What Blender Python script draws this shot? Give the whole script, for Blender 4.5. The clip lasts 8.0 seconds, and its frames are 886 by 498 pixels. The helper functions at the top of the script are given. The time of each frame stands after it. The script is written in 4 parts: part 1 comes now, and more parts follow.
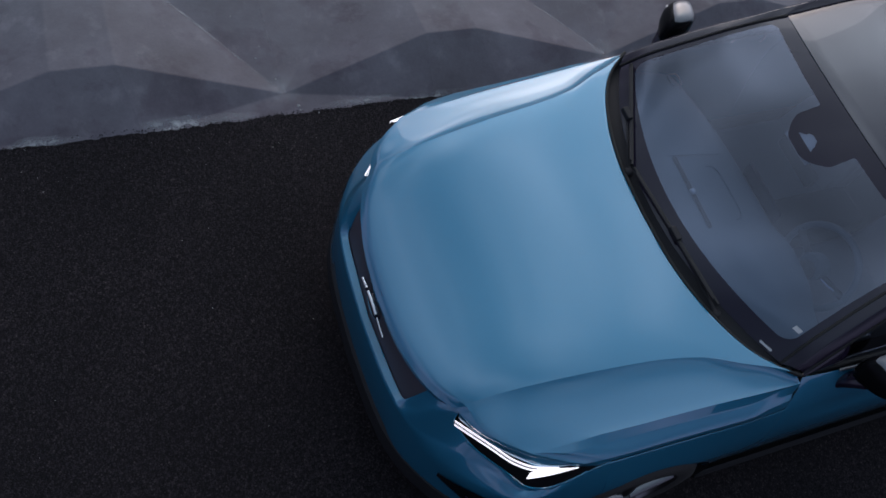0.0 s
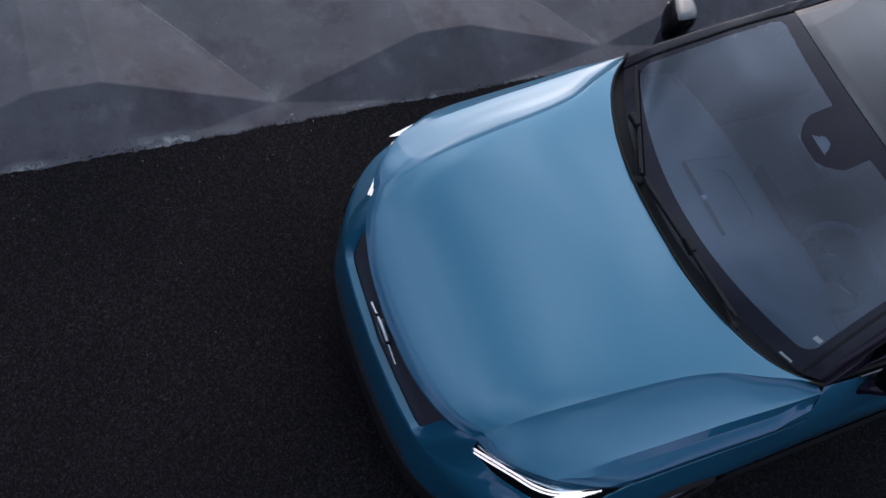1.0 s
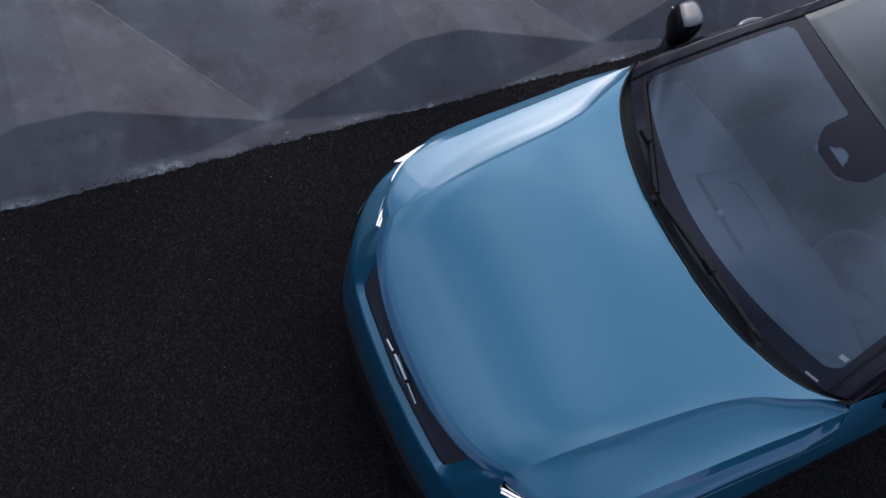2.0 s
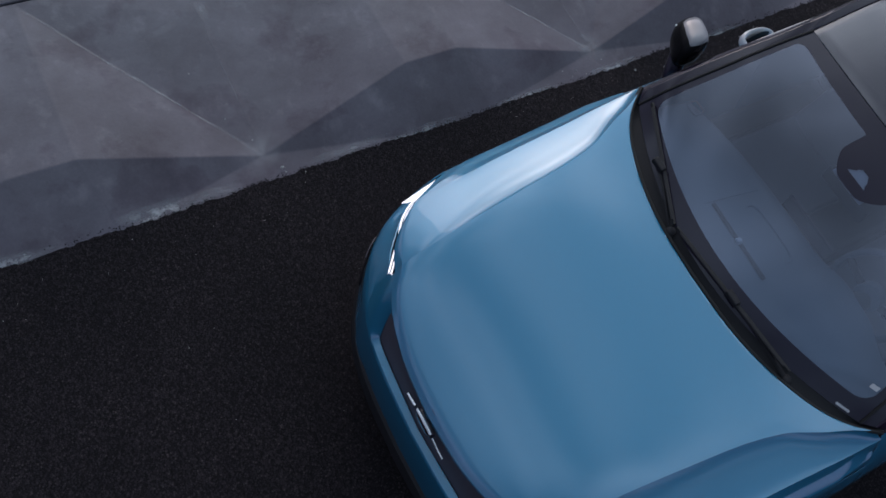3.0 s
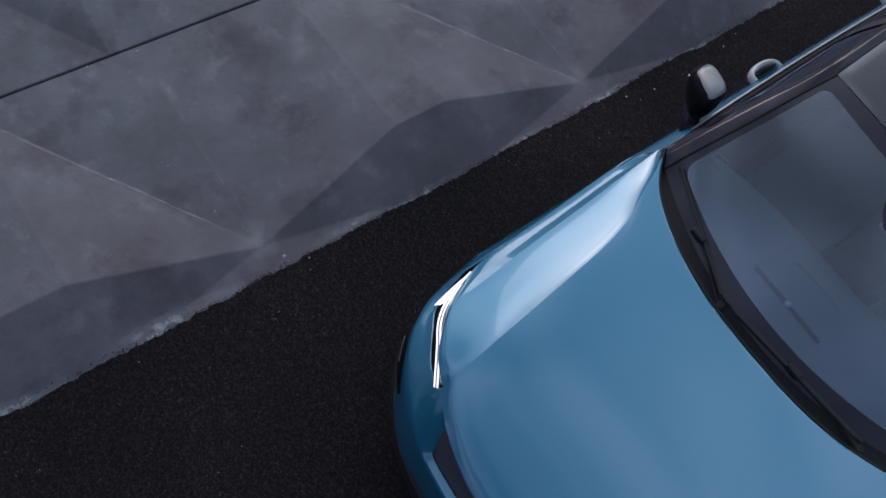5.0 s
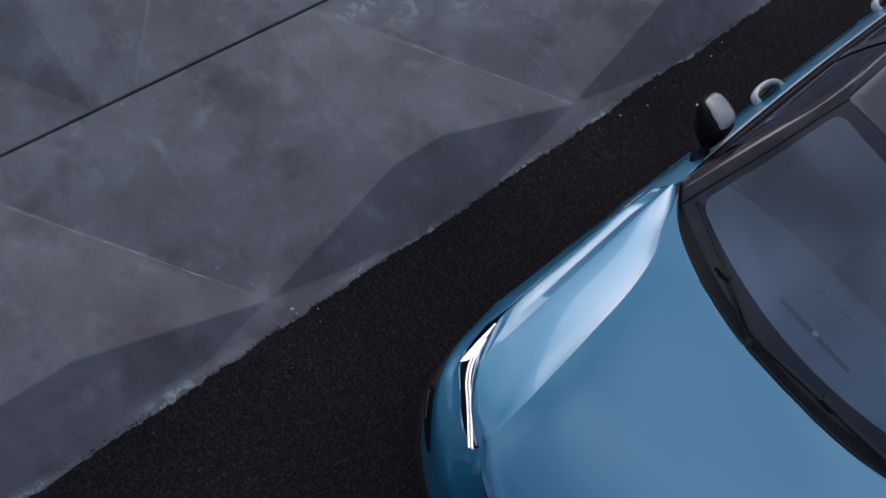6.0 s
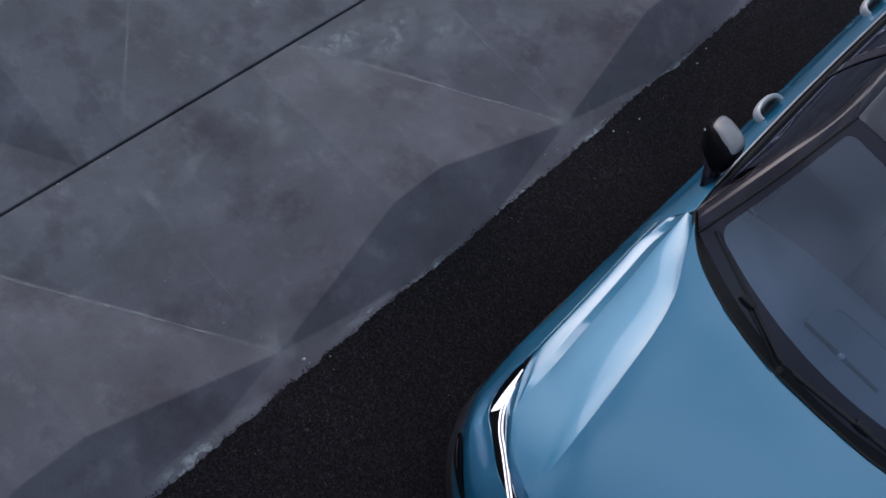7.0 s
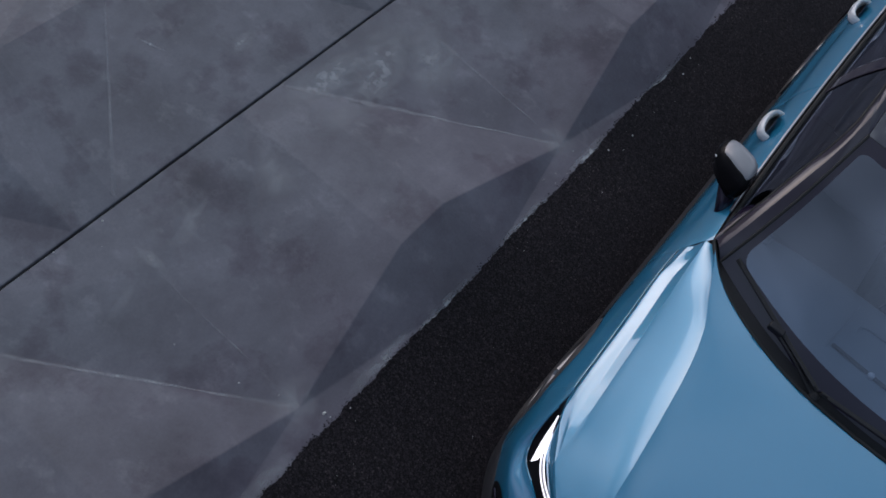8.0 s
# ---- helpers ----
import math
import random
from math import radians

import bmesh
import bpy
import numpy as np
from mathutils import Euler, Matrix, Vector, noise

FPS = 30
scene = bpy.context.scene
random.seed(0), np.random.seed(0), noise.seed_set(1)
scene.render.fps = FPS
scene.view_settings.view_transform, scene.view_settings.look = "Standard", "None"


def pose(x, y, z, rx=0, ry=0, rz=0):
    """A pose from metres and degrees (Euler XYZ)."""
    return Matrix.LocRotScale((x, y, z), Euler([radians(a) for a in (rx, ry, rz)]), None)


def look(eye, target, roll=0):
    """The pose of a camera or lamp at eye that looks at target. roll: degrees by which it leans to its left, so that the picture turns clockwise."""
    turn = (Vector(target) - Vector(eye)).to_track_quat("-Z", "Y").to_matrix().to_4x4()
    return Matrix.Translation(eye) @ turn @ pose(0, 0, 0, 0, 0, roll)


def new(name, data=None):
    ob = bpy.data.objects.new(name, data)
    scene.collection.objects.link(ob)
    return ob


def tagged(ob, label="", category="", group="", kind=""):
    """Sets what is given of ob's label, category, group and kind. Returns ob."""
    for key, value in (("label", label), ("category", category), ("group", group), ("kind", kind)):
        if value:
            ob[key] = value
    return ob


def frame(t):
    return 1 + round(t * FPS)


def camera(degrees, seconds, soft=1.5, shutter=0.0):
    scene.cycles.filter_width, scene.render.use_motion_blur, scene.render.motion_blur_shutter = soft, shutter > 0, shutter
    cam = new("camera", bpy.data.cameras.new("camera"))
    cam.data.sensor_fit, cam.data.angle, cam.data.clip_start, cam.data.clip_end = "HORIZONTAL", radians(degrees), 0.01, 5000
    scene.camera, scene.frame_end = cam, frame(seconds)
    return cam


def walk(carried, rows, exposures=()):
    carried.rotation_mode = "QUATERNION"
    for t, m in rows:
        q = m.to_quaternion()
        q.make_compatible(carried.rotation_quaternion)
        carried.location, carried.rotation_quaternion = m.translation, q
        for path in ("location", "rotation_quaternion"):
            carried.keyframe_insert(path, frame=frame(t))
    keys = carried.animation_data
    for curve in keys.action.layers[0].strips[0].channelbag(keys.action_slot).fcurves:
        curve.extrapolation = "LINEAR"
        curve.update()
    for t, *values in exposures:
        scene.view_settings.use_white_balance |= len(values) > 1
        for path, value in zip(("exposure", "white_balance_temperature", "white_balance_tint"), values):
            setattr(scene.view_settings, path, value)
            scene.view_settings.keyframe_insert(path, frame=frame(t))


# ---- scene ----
cam = camera(51.88, 8.0, soft=1.65)
PATH = [
    (0.0, -0.9298, -1.4882, 3.9876, 30.967, -11.413, -19.407),
    (0.5, -0.9338, -1.3679, 3.9901, 30.193, -11.169, -20.648),
    (1.0, -0.9365, -1.2390, 3.9948, 29.417, -10.968, -21.938),
    (1.5, -0.9436, -1.0935, 4.0022, 28.594, -10.831, -23.324),
    (3.0, -0.9506, -0.6144, 4.0095, 27.009, -10.533, -28.339),
    (3.5, -0.9467, -0.4387, 4.0043, 26.823, -10.508, -30.334),
    (4.0, -0.9465, -0.2623, 4.0044, 26.518, -10.534, -32.430),
    (4.5, -0.9481, -0.0909, 4.0046, 26.107, -10.633, -34.326),
    (6.0, -0.9557, 0.4343, 4.0052, 25.875, -11.136, -40.974),
    (6.5, -0.9560, 0.6002, 4.0016, 25.929, -11.360, -43.385),
    (7.0, -0.9539, 0.7698, 3.9994, 25.965, -11.638, -45.767),
    (7.5, -0.9533, 0.9419, 3.9955, 26.117, -11.955, -48.179),
    (8.0, -0.9480, 1.1121, 3.9919, 26.459, -12.127, -50.911),
]
walk(cam, [(t, pose(*row)) for t, *row in PATH], exposures=[(0.0, -0.88, 5900, 22), (8.0, -0.88, 5900, 22)])

# ---- light: broken thin cloud with a soft bright field over the car's right side ----
SUN_AZ, SUN_EL = 64.0, 19.0          # degrees, from +x towards +y; above the horizon
SUN_WAY = Vector((math.cos(radians(SUN_AZ)) * math.cos(radians(SUN_EL)), math.sin(radians(SUN_AZ)) * math.cos(radians(SUN_EL)), math.sin(radians(SUN_EL))))
world = bpy.data.worlds.new("world")
scene.world = world
world.use_nodes = True
wn, wl = world.node_tree.nodes, world.node_tree.links
wn.clear()


def sky_math(kind, a, b):
    """One step of arithmetic on numbers or sockets of the world."""
    n = wn.new("ShaderNodeMath")
    n.operation = kind
    for socket, value in zip(n.inputs, (a, b)):
        if isinstance(value, (int, float)):
            socket.default_value = value
        else:
            wl.new(value, socket)
    return n.outputs["Value"]


def sky_range(value, lo, hi, to_lo, to_hi, soft=False):
    n = wn.new("ShaderNodeMapRange")
    n.interpolation_type = "SMOOTHSTEP" if soft else "LINEAR"
    for key, x in (("From Min", lo), ("From Max", hi), ("To Min", to_lo), ("To Max", to_hi)):
        n.inputs[key].default_value = x
    wl.new(value, n.inputs["Value"])
    return n.outputs["Result"]


def sky_vector(kind, a, b):
    n = wn.new("ShaderNodeVectorMath")
    n.operation = kind
    for socket, value in zip(n.inputs, (a, b)):
        if isinstance(value, (tuple, Vector)):
            socket.default_value = value
        elif value is not None:
            wl.new(value, socket)
    return n


w_way = wn.new("ShaderNodeTexCoord").outputs["Generated"]
w_xyz = wn.new("ShaderNodeSeparateXYZ")
wl.new(w_way, w_xyz.inputs["Vector"])
w_z = w_xyz.outputs["Z"]
# the clear sky behind the cloud, paled by haze
w_sky = wn.new("ShaderNodeTexSky")
w_sky.sky_type = "NISHITA"
w_sky.sun_disc = False
w_sky.sun_elevation = radians(SUN_EL)
w_sky.sun_rotation = radians(90 - SUN_AZ)
w_sky.dust_density = 6.0
w_hs = wn.new("ShaderNodeHueSaturation")
w_hs.inputs["Saturation"].default_value = 0.5
w_hs.inputs["Value"].default_value = 0.10
wl.new(w_sky.outputs["Color"], w_hs.inputs["Color"])


def cloud(scale, detail, rough, seed):
    """Cloud drawn on a flat layer overhead, finer towards the horizon."""
    n = wn.new("ShaderNodeTexNoise")
    n.noise_dimensions = "3D"
    for key, x in (("Scale", scale), ("Detail", detail), ("Roughness", rough)):
        n.inputs[key].default_value = x
    lift = sky_math("ADD", sky_math("MAXIMUM", w_z, 0.0), 0.45)
    flat = wn.new("ShaderNodeCombineXYZ")
    wl.new(sky_math("DIVIDE", w_xyz.outputs["X"], lift), flat.inputs["X"])
    wl.new(sky_math("DIVIDE", w_xyz.outputs["Y"], lift), flat.inputs["Y"])
    flat.inputs["Z"].default_value = seed
    wl.new(flat.outputs["Vector"], n.inputs["Vector"])
    return n.outputs["Fac"]


w_big, w_wisp = cloud(1.6, 2.0, 0.45, 0.0), cloud(5.0, 5.0, 0.55, 2.4)
w_cover = sky_math("ADD", sky_math("MULTIPLY", w_big, 0.84), sky_math("MULTIPLY", w_wisp, 0.16))
w_puff = sky_range(w_cover, 0.36, 0.64, 0.54, 1.53, True)
# thin cloud over the whole sky, dimmer towards the horizon
w_tone = wn.new("ShaderNodeMix")
w_tone.data_type = "RGBA"
w_tone.inputs["A"].default_value = (2.55, 2.62, 3.6, 1)
w_tone.inputs["B"].default_value = (2.15, 2.95, 3.40, 1)
wl.new(sky_range(w_z, 0.06, 0.65, 0.0, 1.0, True), w_tone.inputs["Factor"])
w_veil = sky_vector("ADD", w_hs.outputs["Color"], w_tone.outputs["Result"])
w_low = sky_vector("MULTIPLY", w_veil.outputs["Vector"], None)
wl.new(sky_math("MULTIPLY", sky_range(w_z, 0.0, 0.7, 0.75, 1.0), w_puff), w_low.inputs[1])
# the veiled sun's bright field
w_dot = sky_vector("DOT_PRODUCT", sky_vector("NORMALIZE", w_way, None).outputs["Vector"], SUN_WAY)
w_near = sky_math("MAXIMUM", w_dot.outputs["Value"], 0.0)
w_rise = sky_vector("DOT_PRODUCT", sky_vector("NORMALIZE", w_way, None).outputs["Vector"], Vector((0.54, 0.60, 0.59)))
w_high = sky_math("MAXIMUM", w_rise.outputs["Value"], 0.0)
w_core = sky_math("MULTIPLY", sky_math("POWER", w_near, 40.0), 21.0)
w_wide = sky_math("MULTIPLY", sky_math("POWER", w_high, 2.2), sky_range(w_cover, 0.38, 0.62, 4.6, 13.5, True))
w_glow = sky_math("MULTIPLY", w_core, sky_range(w_cover, 0.32, 0.62, 0.75, 1.25, True))
w_warm = sky_vector("MULTIPLY", w_glow, (1.34, 1.05, 0.72))
w_pale = sky_vector("MULTIPLY", w_wide, (0.94, 1.02, 0.97))
w_field = sky_vector("ADD", w_warm.outputs["Vector"], w_pale.outputs["Vector"])
w_bg = wn.new("ShaderNodeBackground")
w_bg.inputs["Strength"].default_value = 0.15
wl.new(sky_vector("ADD", w_low.outputs["Vector"], w_field.outputs["Vector"]).outputs["Vector"], w_bg.inputs["Color"])
wl.new(w_bg.outputs["Background"], wn.new("ShaderNodeOutputWorld").inputs["Surface"])

sun = new("sun", bpy.data.lights.new("sun", "SUN"))
sun.data.energy = 0.5
sun.data.angle = radians(48)
sun.data.color = (1.0, 0.93, 0.84)
sun.matrix_world = look(SUN_WAY * 30, (0, 0, 0))


# ---- materials ----
def material(name, color, rough=0.5, metal=0.0, coat=0.0, spec=0.5, coat_rough=0.03):
    m = bpy.data.materials.new(name)
    m.use_nodes = True
    b = m.node_tree.nodes["Principled BSDF"]
    b.inputs["Base Color"].default_value = (*color, 1)
    b.inputs["Roughness"].default_value = rough
    b.inputs["Metallic"].default_value = metal
    b.inputs["Coat Weight"].default_value = coat
    b.inputs["Coat Roughness"].default_value = coat_rough
    b.inputs["Specular IOR Level"].default_value = spec
    return m


def node(m, kind, **values):
    n = m.node_tree.nodes.new(kind)
    for key, value in values.items():
        n.inputs[key.replace("_", " ")].default_value = value
    return n


def link(m, a, b):
    m.node_tree.links.new(a, b)


def ramp(m, fac, stops):
    r = m.node_tree.nodes.new("ShaderNodeValToRGB")
    while len(r.color_ramp.elements) < len(stops):
        r.color_ramp.elements.new(0.5)
    for e, (p, c) in zip(r.color_ramp.elements, stops):
        e.position, e.color = p, (*c, 1) if len(c) == 3 else c
    link(m, fac, r.inputs["Fac"])
    return r.outputs["Color"]


def grain(m, scale, detail=4.0, rough=0.55, stretch=None):
    co = m.node_tree.nodes.new("ShaderNodeTexCoord")
    n = node(m, "ShaderNodeTexNoise", Scale=scale, Detail=detail, Roughness=rough)
    if stretch:
        mp = m.node_tree.nodes.new("ShaderNodeMapping")
        mp.inputs["Scale"].default_value = stretch
        link(m, co.outputs["Object"], mp.inputs["Vector"])
        link(m, mp.outputs["Vector"], n.inputs["Vector"])
    else:
        link(m, co.outputs["Object"], n.inputs["Vector"])
    return n.outputs["Fac"]


def blend(m, kind, fac, a, b):
    x = m.node_tree.nodes.new("ShaderNodeMix")
    x.data_type, x.blend_type = "RGBA", kind
    for socket, value in (("Factor", fac), ("A", a), ("B", b)):
        if isinstance(value, (int, float)):
            x.inputs[socket].default_value = value
        elif isinstance(value, tuple):
            x.inputs[socket].default_value = (*value, 1)
        else:
            link(m, value, x.inputs[socket])
    return x.outputs["Result"]


def bump(m, height, strength, distance):
    b = node(m, "ShaderNodeBump", Strength=strength, Distance=distance)
    link(m, height, b.inputs["Height"])
    link(m, b.outputs["Normal"], m.node_tree.nodes["Principled BSDF"].inputs["Normal"])
    return b


def base(m, color):
    link(m, color, m.node_tree.nodes["Principled BSDF"].inputs["Base Color"])


def asphalt_material():
    m = material("asphalt", (0.03, 0.03, 0.03), 0.84, spec=0.19)
    co = m.node_tree.nodes.new("ShaderNodeTexCoord")
    v = m.node_tree.nodes.new("ShaderNodeTexVoronoi")
    v.inputs["Scale"].default_value = 125.0
    link(m, co.outputs["Object"], v.inputs["Vector"])
    stones = ramp(m, v.outputs["Color"], [(0.0, (0.005, 0.0042, 0.006)), (0.4, (0.0145, 0.0120, 0.0157)), (0.8, (0.031, 0.026, 0.0305)), (1.0, (0.062, 0.053, 0.055))])
    gaps = ramp(m, v.outputs["Distance"], [(0.25, (1, 1, 1)), (0.75, (0.15, 0.15, 0.15))])
    patch = ramp(m, grain(m, 1.1, 5), [(0.3, (0.7, 0.7, 0.74)), (0.7, (1.25, 1.22, 1.18))])
    clump = ramp(m, grain(m, 52, 6, 0.75), [(0.36, (0.42, 0.42, 0.45)), (0.5, (0.95, 0.93, 0.93)), (0.66, (1.6, 1.5, 1.45))])
    patch = blend(m, "MULTIPLY", 1.0, patch, clump)
    base(m, blend(m, "MULTIPLY", 1.0, blend(m, "MULTIPLY", 0.8, stones, gaps), patch))
    fine = ramp(m, v.outputs["Distance"], [(0.1, (1, 1, 1)), (0.8, (0, 0, 0))])
    mixed = blend(m, "ADD", 0.35, fine, grain(m, 140, 3))
    bump(m, mixed, 0.5, 0.004)
    return m


def concrete_material():
    m = material("worn_concrete", (0.2, 0.2, 0.2), 0.6, spec=0.3)
    cloud = ramp(m, grain(m, 2.3, 7, 0.62), [(0.3, (0.107, 0.107, 0.122)), (0.52, (0.148, 0.149, 0.170)), (0.75, (0.198, 0.200, 0.225))])
    fine = ramp(m, grain(m, 70, 5, 0.7), [(0.3, (0.93, 0.93, 0.935)), (0.7, (1.06, 1.06, 1.06))])
    scuff = ramp(m, grain(m, 6.5, 8, 0.65, (1, 0.7, 1)), [(0.56, (0, 0, 0)), (0.80, (0.30, 0.30, 0.31))])
    stain = ramp(m, grain(m, 2.7, 8, 0.6), [(0.34, (0.66, 0.62, 0.65)), (0.42, (0.84, 0.81, 0.83)), (0.47, (1, 1, 1))])
    c = blend(m, "MULTIPLY", 1.0, cloud, fine)
    c = blend(m, "MULTIPLY", 0.9, c, stain)
    c = blend(m, "SCREEN", 0.35, c, scuff)
    # darker brownish tone towards the asphalt edge, ending in uneven tongues
    co = m.node_tree.nodes.new("ShaderNodeTexCoord")
    xyz = m.node_tree.nodes.new("ShaderNodeSeparateXYZ")
    link(m, co.outputs["Object"], xyz.inputs["Vector"])
    reach = m.node_tree.nodes.new("ShaderNodeMath")
    reach.operation = "MULTIPLY_ADD"
    reach.inputs[1].default_value = 1.6
    link(m, grain(m, 1.4, 6, 0.6), reach.inputs[0])
    link(m, xyz.outputs["Y"], reach.inputs[2])
    edge_tone = m.node_tree.nodes.new("ShaderNodeMapRange")
    for key, value in (("From Min", 2.2), ("From Max", 3.5), ("To Min", 1.0), ("To Max", 0.0)):
        edge_tone.inputs[key].default_value = value
    link(m, reach.outputs["Value"], edge_tone.inputs["Value"])
    c = blend(m, "MULTIPLY", edge_tone.outputs["Result"], c, (0.84, 0.755, 0.80))
    base(m, c)
    bump(m, grain(m, 45, 6, 0.6), 0.25, 0.004)
    return m


def paint_material():
    """Metallic flake under clear lacquer."""
    m = material("metallic_blue_paint", (0.04, 0.2, 0.36), 0.42, 0.50, 1.0, 0.15)
    base(m, ramp(m, grain(m, 900, 2), [(0.35, (0.018, 0.225, 0.400)), (0.65, (0.024, 0.268, 0.470))]))
    m.node_tree.nodes["Principled BSDF"].inputs["Coat IOR"].default_value = 2.25
    return m


def glass_material(name, tint, gloss, rough=0.0):
    m = bpy.data.materials.new(name)
    m.use_nodes = True
    n = m.node_tree.nodes
    n.clear()
    out, gl = n.new("ShaderNodeOutputMaterial"), n.new("ShaderNodeBsdfGlossy")
    tr, mx, fr = n.new("ShaderNodeBsdfTransparent"), n.new("ShaderNodeMixShader"), n.new("ShaderNodeLayerWeight")
    pw, ma = n.new("ShaderNodeMath"), n.new("ShaderNodeMath")
    pw.operation, pw.inputs[1].default_value = "POWER", 5.0
    ma.operation, ma.inputs[1].default_value, ma.inputs[2].default_value = "MULTIPLY_ADD", 1 - gloss, gloss
    gl.inputs["Roughness"].default_value = rough
    gl.inputs["Color"].default_value = (0.76, 0.82, 1.0, 1)
    tr.inputs["Color"].default_value = (*tint, 1)
    fr.inputs["Blend"].default_value = 0.5
    link(m, fr.outputs["Facing"], pw.inputs[0])
    link(m, pw.outputs["Value"], ma.inputs[0])
    link(m, ma.outputs["Value"], mx.inputs["Fac"])
    link(m, tr.outputs["BSDF"], mx.inputs[1])
    link(m, gl.outputs["BSDF"], mx.inputs[2])
    link(m, mx.outputs["Shader"], out.inputs["Surface"])
    return m


def emitter(name, color, strength):
    m = material(name, (0.8, 0.8, 0.8), 0.3)
    b = m.node_tree.nodes["Principled BSDF"]
    b.inputs["Emission Color"].default_value = (*color, 1)
    b.inputs["Emission Strength"].default_value = strength
    return m


ASPHALT, CONCRETE, PAINT = asphalt_material(), concrete_material(), paint_material()
CAP = material("black_mirror_paint", (0.005, 0.005, 0.006), 0.25, 0.0, 0.0, 0.12)
GLOSS = material("black_gloss_paint", (0.017, 0.012, 0.026), 0.12, 0.0, 0.7, 0.25)
ROOF = material("black_metallic_roof_paint", (0.012, 0.013, 0.032), 0.2, 0.0, 1.0, spec=0.3)
ROOF.node_tree.nodes["Principled BSDF"].inputs["Coat IOR"].default_value = 1.75
PLASTIC = material("black_grained_plastic", (0.022, 0.022, 0.025), 0.6, spec=0.25)
bump(PLASTIC, grain(PLASTIC, 400, 3), 0.2, 0.001)
SLOT = material("dark_grey_slot_plastic", (0.075, 0.068, 0.086), 0.5)
RUBBER = material("black_rubber", (0.012, 0.012, 0.012), 0.7)
bump(RUBBER, grain(RUBBER, 200, 3), 0.2, 0.001)
TYRE = material("dusty_tyre_rubber", (0.045, 0.042, 0.042), 0.6)
FRIT = material("black_ceramic_border", (0.017, 0.0135, 0.030), 0.06, 0.0, 0.45, 0.35)
CHROME = material("bright_chrome", (0.82, 0.83, 0.85), 0.1, 1.0)
CAP_PANEL = material("pale_grey_cap_paint", (0.20, 0.205, 0.225), 0.3, 0.0, 0.8)
HANDLE = material("pale_satin_handle", (0.72, 0.73, 0.74), 0.35, 0.0, 0.5)
BELT = material("dull_bright_trim", (0.36, 0.36, 0.38), 0.32, 1.0)
SATIN = material("satin_silver_trim", (0.75, 0.76, 0.78), 0.28, 1.0)
GLASS = glass_material("tinted_windscreen_glass", (0.47, 0.57, 0.70), 0.17)
DARKGLASS = glass_material("dark_side_glass", (0.34, 0.33, 0.34), 0.13)
LAMPGLASS = material("smoked_lamp_housing", (0.006, 0.006, 0.008), 0.6, 0.0, 0.0, 0.1)
LED = emitter("white_light_guide", (1.0, 0.97, 0.93), 2.2)
MIRROR = material("mirror_glass", (0.9, 0.9, 0.9), 0.01, 1.0)
ALLOY = material("dark_alloy", (0.25, 0.25, 0.26), 0.3, 1.0)
CABIN = material("grey_cabin_plastic", (0.165, 0.20, 0.225), 0.6)
CLOTH = material("grey_seat_fabric", (0.30, 0.305, 0.32), 0.9)
SENSOR = material("pale_grey_sensor_plastic", (0.30, 0.32, 0.35), 0.5)
CABIN_DARK = material("black_cabin_plastic", (0.03, 0.03, 0.034), 0.6)
LABEL = material("pale_sticker", (0.55, 0.56, 0.58), 0.5)
TAIL = material("red_tail_lamp", (0.25, 0.01, 0.012), 0.1, 0.0, 1.0)
CHIP = material("pale_stone_chip", (0.62, 0.61, 0.58), 0.8)


# ---- mesh helpers ----
def mesh_of(name, verts, faces, mat, smooth=True):
    me = bpy.data.meshes.new(name)
    me.from_pydata([tuple(v) for v in verts], [], [tuple(f) for f in faces])
    me.validate()
    me.update()
    if smooth:
        me.polygons.foreach_set("use_smooth", [True] * len(me.polygons))
    me.materials.append(mat)
    return me


def hang(name, me, parent, label="", sharp=None, thick=0.0, bevel=0.0):
    ob = new(name, me)
    ob.parent = parent
    if sharp is not None:
        me.set_sharp_from_angle(angle=radians(sharp))
    if bevel:
        md = ob.modifiers.new("bevel", "BEVEL")
        md.width, md.segments, md.limit_method, md.angle_limit = bevel, 3, "ANGLE", radians(35)
    if thick:
        md = ob.modifiers.new("thickness", "SOLIDIFY")
        md.thickness, md.offset = abs(thick), -1.0 if thick > 0 else 1.0
        md = ob.modifiers.new("crisp_edges", "WEIGHTED_NORMAL")
        md.mode, md.weight, md.keep_sharp = "FACE_AREA", 70, True
    if label:
        tagged(ob, label)
    return ob


def sheet(name, rows, mat, parent, label="", flip=False, sharp=40, thick=0.0, side=1, closed=False):
    """A skin over rows of points; side -1 mirrors it to the car's other flank."""
    n, k = len(rows), len(rows[0])
    verts = [(p[0], p[1] * side, p[2]) for row in rows for p in row]
    turn = flip if side > 0 else not flip
    faces = []
    for i in range(n - 1):
        for j in range(k if closed else k - 1):
            a, b, c, d = i * k + j, i * k + (j + 1) % k, (i + 1) * k + (j + 1) % k, (i + 1) * k + j
            faces.append((a, d, c, b) if turn else (a, b, c, d))
    return hang(name, mesh_of(name, verts, faces, mat), parent, label, sharp, thick)


